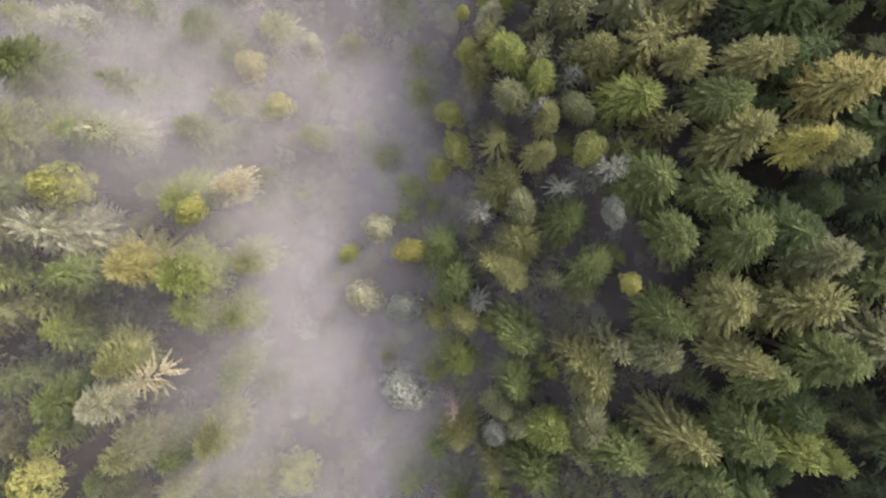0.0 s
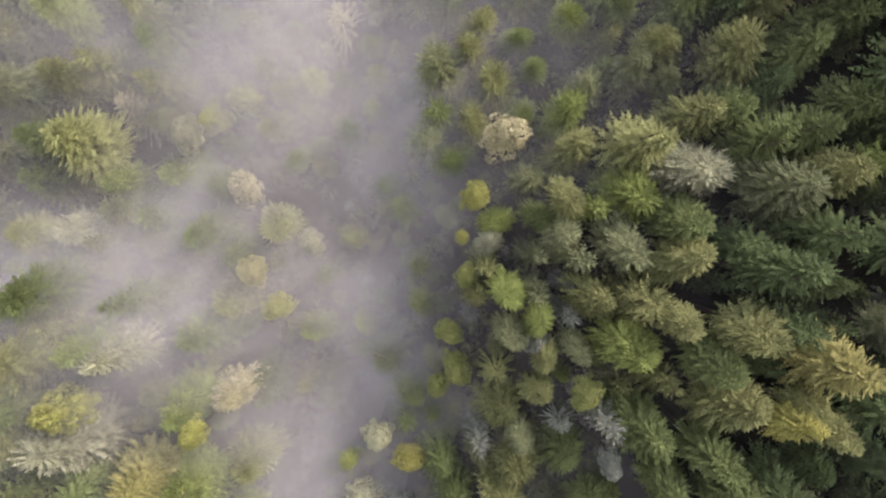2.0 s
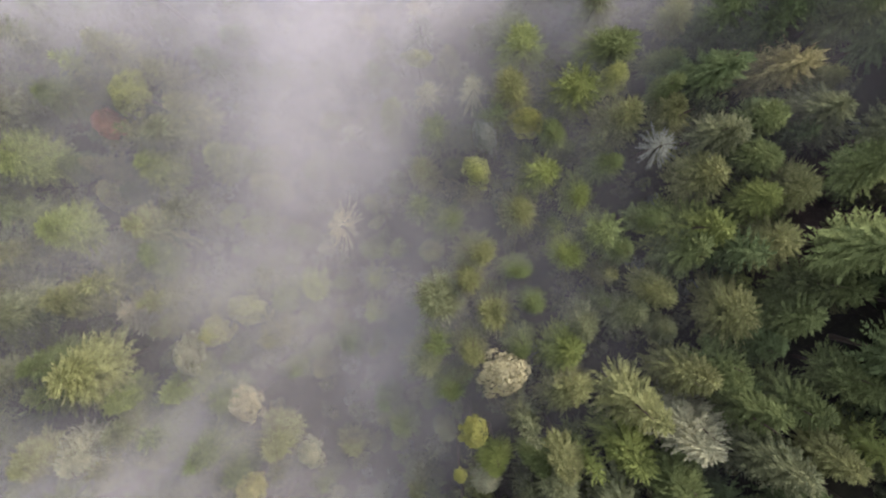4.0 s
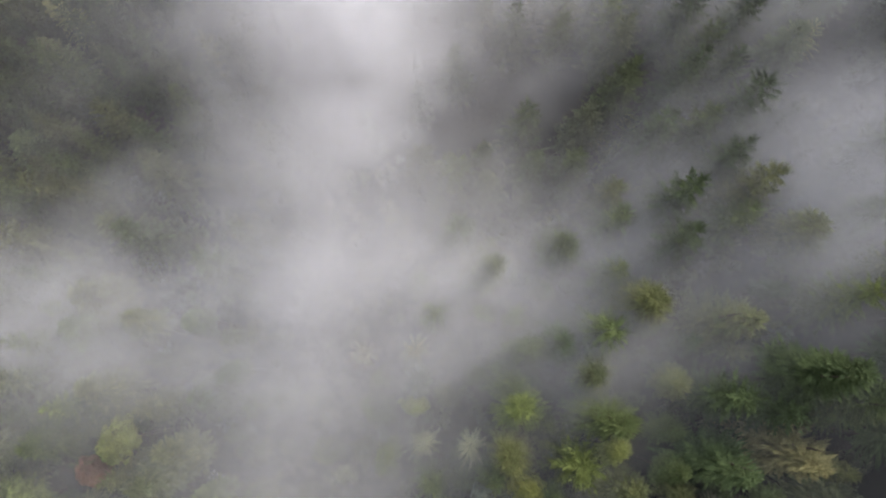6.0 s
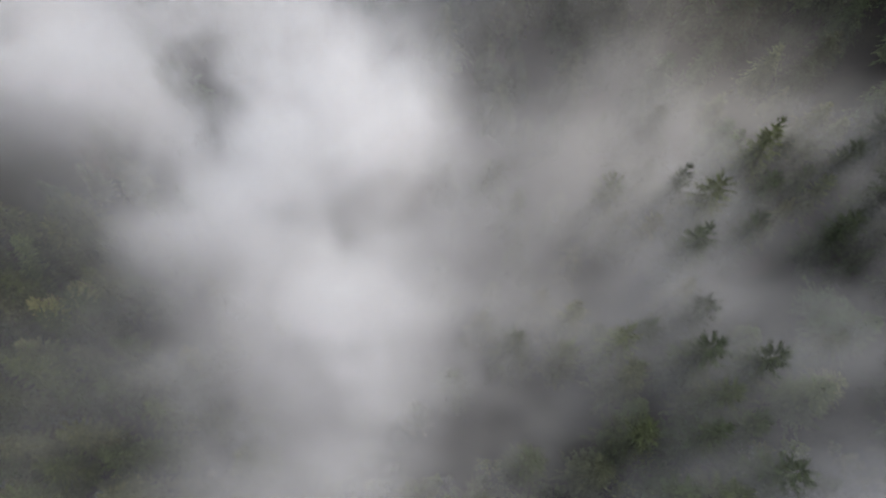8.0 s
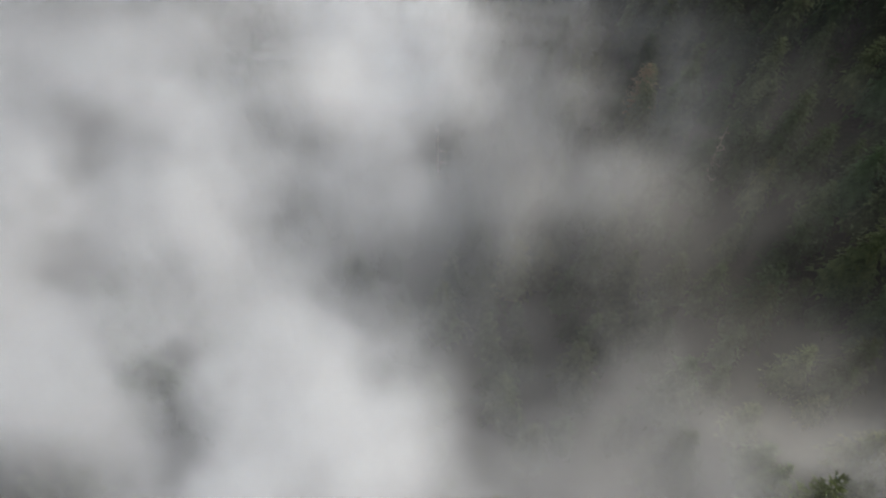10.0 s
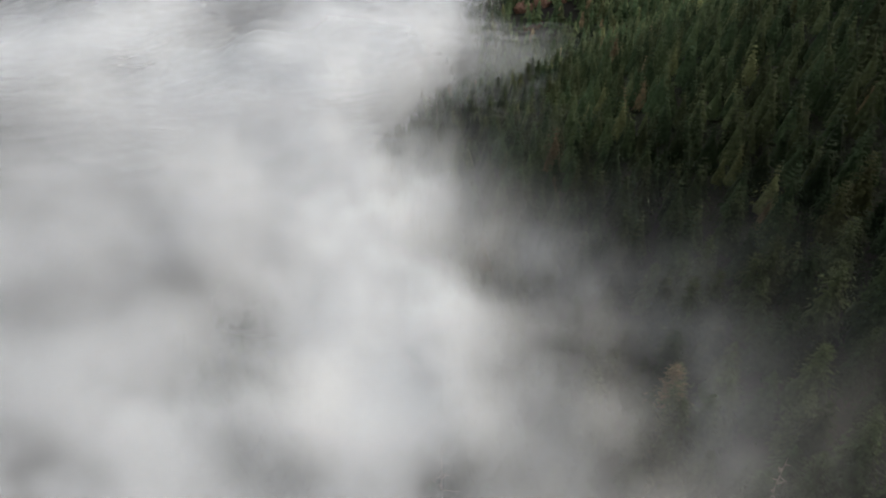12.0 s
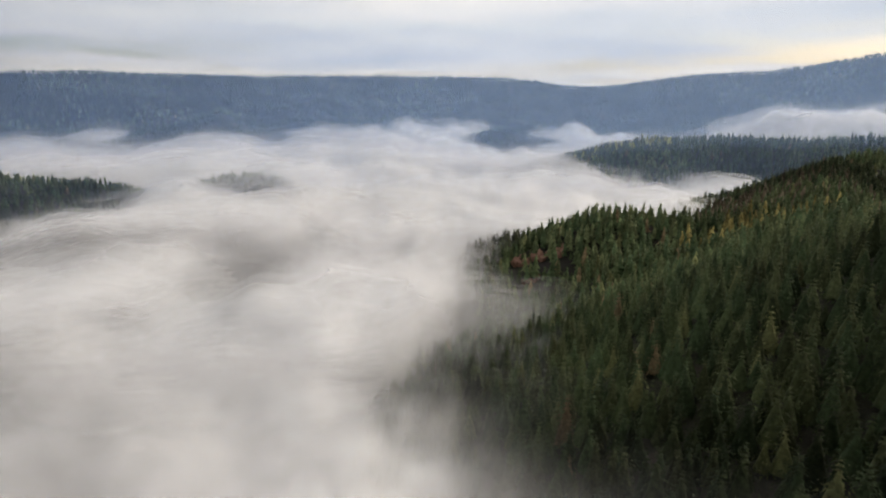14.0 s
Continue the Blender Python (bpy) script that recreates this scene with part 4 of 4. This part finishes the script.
# ---- the wood beyond, joined ----
def wood(name, spots, templates, label):
    """Many trees in one mesh. spots: x, y, height, radius, colour for each; templates: pairs of places and triangles."""
    cos, tris, cols, base = [], [], [], 0
    spots = np.array(spots)
    which = np.arange(len(spots)) % len(templates)
    for w, (tc, tt) in enumerate(templates):
        s = spots[which == w]
        if not len(s):
            continue
        a = np.arange(len(s)) * 2.4
        c, sn = np.cos(a)[:, None], np.sin(a)[:, None]
        x = (tc[:, 0] * c - tc[:, 1] * sn) * s[:, 3:4] + s[:, 0:1]
        y = (tc[:, 0] * sn + tc[:, 1] * c) * s[:, 3:4] + s[:, 1:2]
        z = tc[:, 2] * s[:, 2:3] * 0.86 + (ground(s[:, 0], s[:, 1]) + s[:, 2] * 0.14)[:, None]
        cos.append(np.stack([x, y, z], -1).reshape(-1, 3))
        tris.append((tt[None] + (np.arange(len(s)) * len(tc))[:, None, None]).reshape(-1, 3) + base)
        col = np.repeat(s[:, None, 4:7], len(tc), 1).reshape(-1, 3)
        cols.append(np.concatenate([col, np.ones((len(col), 1))], 1))
        base += len(tc) * len(s)
    me = solid(name, np.concatenate(cos), np.concatenate(tris))
    at = me.attributes.new("tree_colour", "FLOAT_COLOR", "POINT")
    at.data.foreach_set("color", np.concatenate(cols).astype(np.float32).ravel())
    me.materials.append(LEAF_WOOD)
    return tagged(new(name, me), label, "forest", kind="stuff")


def scatter(step, x0, x1, y0, y1, keep, height, seed):
    """Spots of trees on a jittered lattice, where keep(x, y, ground) holds."""
    g = np.random.default_rng(seed)
    gx, gy = np.meshgrid(np.arange(x0, x1, step), np.arange(y0, y1, step))
    x = gx.ravel() + g.uniform(-0.45, 0.45, gx.size) * step
    y = gy.ravel() + g.uniform(-0.45, 0.45, gx.size) * step
    z = ground(x, y)
    k = keep(x, y, z) & (g.uniform(0, 1, x.size) < 0.93)
    bare = (np.hypot((x - 120) / 38, (y - 925) / 62) < 1) & (g.uniform(0, 1, x.size) < 0.72)
    k = k & ~bare
    x, y = x[k], y[k]
    n = len(x)
    h = height * np.clip(g.normal(0.86, 0.18, n), 0.45, 1.3) * np.interp(y, [180, 300], [0.75, 1])
    r = np.clip(h * g.uniform(0.23, 0.31, n), 0, 6.8)
    pick = g.integers(0, 3, n)
    dark = np.array([(0.032, 0.050, 0.021), (0.042, 0.058, 0.023), (0.052, 0.064, 0.026)])[pick]
    odd = g.uniform(0, 1, n)
    dark[odd > 0.95] = (0.085, 0.092, 0.034)
    dark[odd > 0.985] = (0.11, 0.08, 0.04)
    # autumn trees near y 890; the knob's yellow-green is sunlight put into leaf colour
    stand = np.clip(1.3 - np.hypot((x - 350) / 75, (y - 890) / 60), 0, 1) + 0.7 * np.clip(1.2 - np.hypot((x - 640) / 200, (y - 2260) / 70), 0, 1)
    turned_or_sunlit = (g.uniform(0, 1, n) < 0.75 * np.clip(stand, 0, 1))[:, None]
    dark = np.where(turned_or_sunlit, np.where((y > 2000)[:, None], (0.26, 0.25, 0.07), (0.15, 0.125, 0.035)), dark)
    burnt = (g.uniform(0, 1, n) < 0.6 * np.clip(1.2 - np.hypot((x - 420) / 170, (y - 1130) / 160), 0, 1))[:, None]
    dark = np.where(burnt & ~turned_or_sunlit, (0.085, 0.066, 0.042), dark)
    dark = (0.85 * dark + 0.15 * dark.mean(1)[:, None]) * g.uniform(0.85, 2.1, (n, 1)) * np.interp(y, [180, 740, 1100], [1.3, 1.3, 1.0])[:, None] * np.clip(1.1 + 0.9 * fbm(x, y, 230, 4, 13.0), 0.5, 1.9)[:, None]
    return np.concatenate([np.stack([x, y, h, r], 1), dark], 1)


def in_view(x, y, slack=60):
    """Ground that the flight could see at all: ahead of its start and within the lens's spread."""
    return (y > -90) & (np.abs(x) < 130 + slack + 0.78 * np.clip(y - 180, 0, None))


rng = np.random.default_rng(11)
mid_t = [joined(crown_fir(rng, 15, 13, 2, 3.6, p, 1.25, 0.45), heart(rng, 1.0, 4, 9, 0.78)) for p in (0.6, 0.7, 0.85, 0.65, 0.75, 0.68)]
near_t = [joined(crown_fir(rng, 14, 11, 3, 3.6, p - 0.1, 1.15), heart(rng, 1.0, 3, 7)) for p in (0.55, 0.65, 0.8, 0.7)]
low_t = [joined(crown_fir(rng, 11, 10, 1, 3.6, p, 1.15, 0.45), heart(rng, 1.0, 3, 8, 0.78)) for p in (0.6, 0.7, 0.85, 0.65, 0.75, 0.68)]
spur_t = [crown_tiers(rng, 5, 4, 5.2) for _ in range(6)]
far_t = [crown_tiers(rng, 4, 4, 5.2) for _ in range(5)]
wood("forest_below", NEAR_REST, near_t, "green conifers on the slopes beside the gully")
wood("understorey", UNDER, [crown_round(rng, 8, 11, 2, 0.46, 1.1, 2.5) for _ in range(4)], "small grey-green trees and shrubs in the gaps of the wood")
def clear_of_fog(x, y, z, h):
    """Trees that stand well out of the fog; few on the one side of the valley, where it lies deep."""
    top = fog_top(x, y)
    return ((z + h > top - 12) | (fog_cover(x, y) < 0.9)) & ((x > np.interp(y, [380, 480, 620, 690, 780, 900, 1050], [-80, -40, -40, -40, 30, 50, 30])) | (z + h > top + 15))


def this_side(x, y, slack):
    """Up to just behind the crest of the hill on the one hand."""
    return x < np.interp(y, [-300, 0, 90, 160, 300, 500, 700, 900, 1200], [105, 112, 140, 172, 205, 265, 350, 460, 800]) + slack


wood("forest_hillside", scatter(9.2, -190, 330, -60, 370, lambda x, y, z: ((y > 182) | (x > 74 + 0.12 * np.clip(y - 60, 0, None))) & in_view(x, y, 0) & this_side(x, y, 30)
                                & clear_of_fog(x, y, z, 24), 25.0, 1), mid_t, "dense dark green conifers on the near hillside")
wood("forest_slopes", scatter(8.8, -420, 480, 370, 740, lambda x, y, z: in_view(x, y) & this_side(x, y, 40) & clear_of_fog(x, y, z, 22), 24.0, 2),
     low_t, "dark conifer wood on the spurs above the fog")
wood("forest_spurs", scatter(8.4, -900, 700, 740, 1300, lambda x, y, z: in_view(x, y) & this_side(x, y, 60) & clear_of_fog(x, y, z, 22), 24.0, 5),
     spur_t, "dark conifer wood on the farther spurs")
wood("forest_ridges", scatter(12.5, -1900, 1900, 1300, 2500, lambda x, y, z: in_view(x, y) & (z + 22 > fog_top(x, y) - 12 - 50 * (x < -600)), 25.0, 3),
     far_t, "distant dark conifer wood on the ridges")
tiny_t = [crown_tiers(rng, 2, 4, 4.0) for _ in range(4)]
wood("forest_far_hills", scatter(18.0, -3300, 3300, 2700, 4500, lambda x, y, z: in_view(x, y, 0) & (z > Z - 205) & (np.hypot(x, y - 210) < 4300),
                                 21.0, 4), tiny_t, "far conifer wood covering the plateau flanks")


# ---- dead trees, rocks and a log ----
def tube(co, fa, path, radii, n=6):
    base = len(co)
    for k, (p, r) in enumerate(zip(path, radii)):
        d = (Vector(path[min(k + 1, len(path) - 1)]) - Vector(path[max(k - 1, 0)])).normalized()
        a = d.orthogonal().normalized()
        b = d.cross(a)
        for j in range(n):
            t = j * 6.283 / n
            co.append(tuple(Vector(p) + r * (math.cos(t) * a + math.sin(t) * b)))
    for i in range(len(path) - 1):
        for j in range(n):
            fa.append((base + i * n + j, base + i * n + (j + 1) % n, base + (i + 1) * n + (j + 1) % n, base + (i + 1) * n + j))


def dead_tree(x, y, h, r, branches, lean=(0.0, 0.0), label="bare dead conifer with pale weathered branches"):
    """A standing dead conifer: a bare tapered stem and thin drooping boughs."""
    g = float(ground(x, y))
    ob = tagged(new("dead_tree"), label, "dead tree")
    ob.matrix_basis = pose(x, y, g)
    axis = lambda f: Vector((lean[0] * f * h, lean[1] * f * h, f * h))
    co, fa = [], []
    tube(co, fa, [axis(f) for f in (-0.02, 0.1, 0.4, 0.7, 1.0)], [r * 1.2, r, 0.75 * r, 0.45 * r, 0.08 * r], 7)
    me = solid("dead_stem", np.array(co), np.array(fa))
    me.materials.append(DEAD)
    new("trunk", me).parent = ob
    for k in range(branches):
        f = 0.30 + 0.66 * k / branches
        a = k * 2.4 + rnd.uniform(-0.3, 0.3)
        ln = h * 0.16 * (1.15 - f) * rnd.uniform(0.7, 1.3) + 0.4
        p = axis(f)
        q = p + Vector((math.cos(a), math.sin(a), 0.05)) * ln * 0.55
        e = p + Vector((math.cos(a + 0.15), math.sin(a + 0.15), -0.12)) * ln
        co, fa = [], []
        tube(co, fa, [p, q, e], [0.05 + 0.004 * h, 0.04, 0.015], 4)
        for m in (0.45, 0.7):
            c = p + (e - p) * m
            tube(co, fa, [c, c + Vector((math.cos(a + 0.9), math.sin(a + 0.9), 0.0)) * ln * 0.3], [0.03, 0.01], 3)
            tube(co, fa, [c, c + Vector((math.cos(a - 0.9), math.sin(a - 0.9), 0.0)) * ln * 0.3], [0.03, 0.01], 3)
        me = solid("dead_bough", np.array(co), np.array(fa))
        me.materials.append(DEAD)
        new("branch", me).parent = ob
    return ob


dead_tree(0.9, -26.0, 19.0, 0.32, 34, label="bare dead conifer with reddish weathered branches beside the gully")
dead_tree(12.4, 15.6, 15.0, 0.22, 10, (0.05, 0.10), "thin bare dead stem leaning between green conifers")
dead_tree(4.0, 284.0, 30.0, 0.40, 16, label="tall dark dead stem standing in the fog")
dead_tree(3.0, 640.0, 26.0, 0.40, 12, label="bare dead stem on the spur's edge above the fog")
dead_tree(70.0, 262.0, 25.0, 0.35, 14, label="bare dead stem rising through the fog")


def rock_mesh(seed):
    g = np.random.default_rng(seed)
    bm = bmesh.new()
    bmesh.ops.create_icosphere(bm, subdivisions=2, radius=1.0)
    cuts = g.normal(0, 1, (9, 3))
    cuts /= np.linalg.norm(cuts, axis=1)[:, None]
    for v in bm.verts:
        p = np.array(v.co)
        for c in cuts:
            d = p @ c - 0.72
            if d > 0:
                p = p - c * d
        v.co = p * (1 + 0.05 * g.normal())
    me = bpy.data.meshes.new("rock")
    bm.to_mesh(me)
    bm.free()
    me.materials.append(ROCK)
    return me


ROCK = bark_material("red_rock", (0.16, 0.075, 0.05), (0.34, 0.20, 0.14))
GREY_ROCK = [rock_mesh(k) for k in range(4)]


def outcrop(x, y, spread_x, spread_y, count, size, label):
    """A broken rock face on the slope, block by block."""
    ob = tagged(new("rock_outcrop"), label, "rock")
    ob.matrix_basis = pose(x, y, float(ground(x, y)))
    for k in range(count):
        px, py = x + rnd.uniform(-1, 1) * spread_x, y + rnd.uniform(-1, 1) * spread_y
        r = size * rnd.uniform(0.5, 1.2)
        b = new("rock", GREY_ROCK[k % 4])
        b.parent = ob
        b.location = (px - x, py - y, float(ground(px, py)) - float(ground(x, y)) + 0.35 * r)
        b.rotation_euler = (rnd.uniform(-0.4, 0.4), rnd.uniform(-0.4, 0.4), rnd.uniform(0, 6.28))
        b.scale = (r, r * rnd.uniform(0.7, 1.0), r * rnd.uniform(0.8, 1.5))


outcrop(112, 972, 15, 10, 18, 5.5, "reddish broken rock face on the spur below the pines")
outcrop(140, 955, 12, 9, 12, 5.0, "reddish broken rock face on the spur below the pines")
outcrop(112, 925, 9, 7, 7, 4.0, "small reddish rock outcrop near the fog's edge")

log_co, log_fa = [], []
tube(log_co, log_fa, [(-3.4, 0, 0), (-1, 0.05, 0.02), (1.5, -0.03, 0.0), (3.6, 0.1, 0.03)], [0.30, 0.27, 0.22, 0.15], 8)
log_me = solid("log", np.array(log_co), np.array(log_fa))
log_me.materials.append(DEAD)
log = tagged(new("fallen_log", log_me), "pale fallen tree trunk lying on the forest floor", "log")
lx, ly = 34.0, 29.6
rise = (float(ground(lx + 3, ly)) - float(ground(lx - 3, ly))) / 6
log.matrix_basis = pose(lx, ly, float(ground(lx, ly)) + 0.22, 0, -math.degrees(math.atan(rise)), 0)
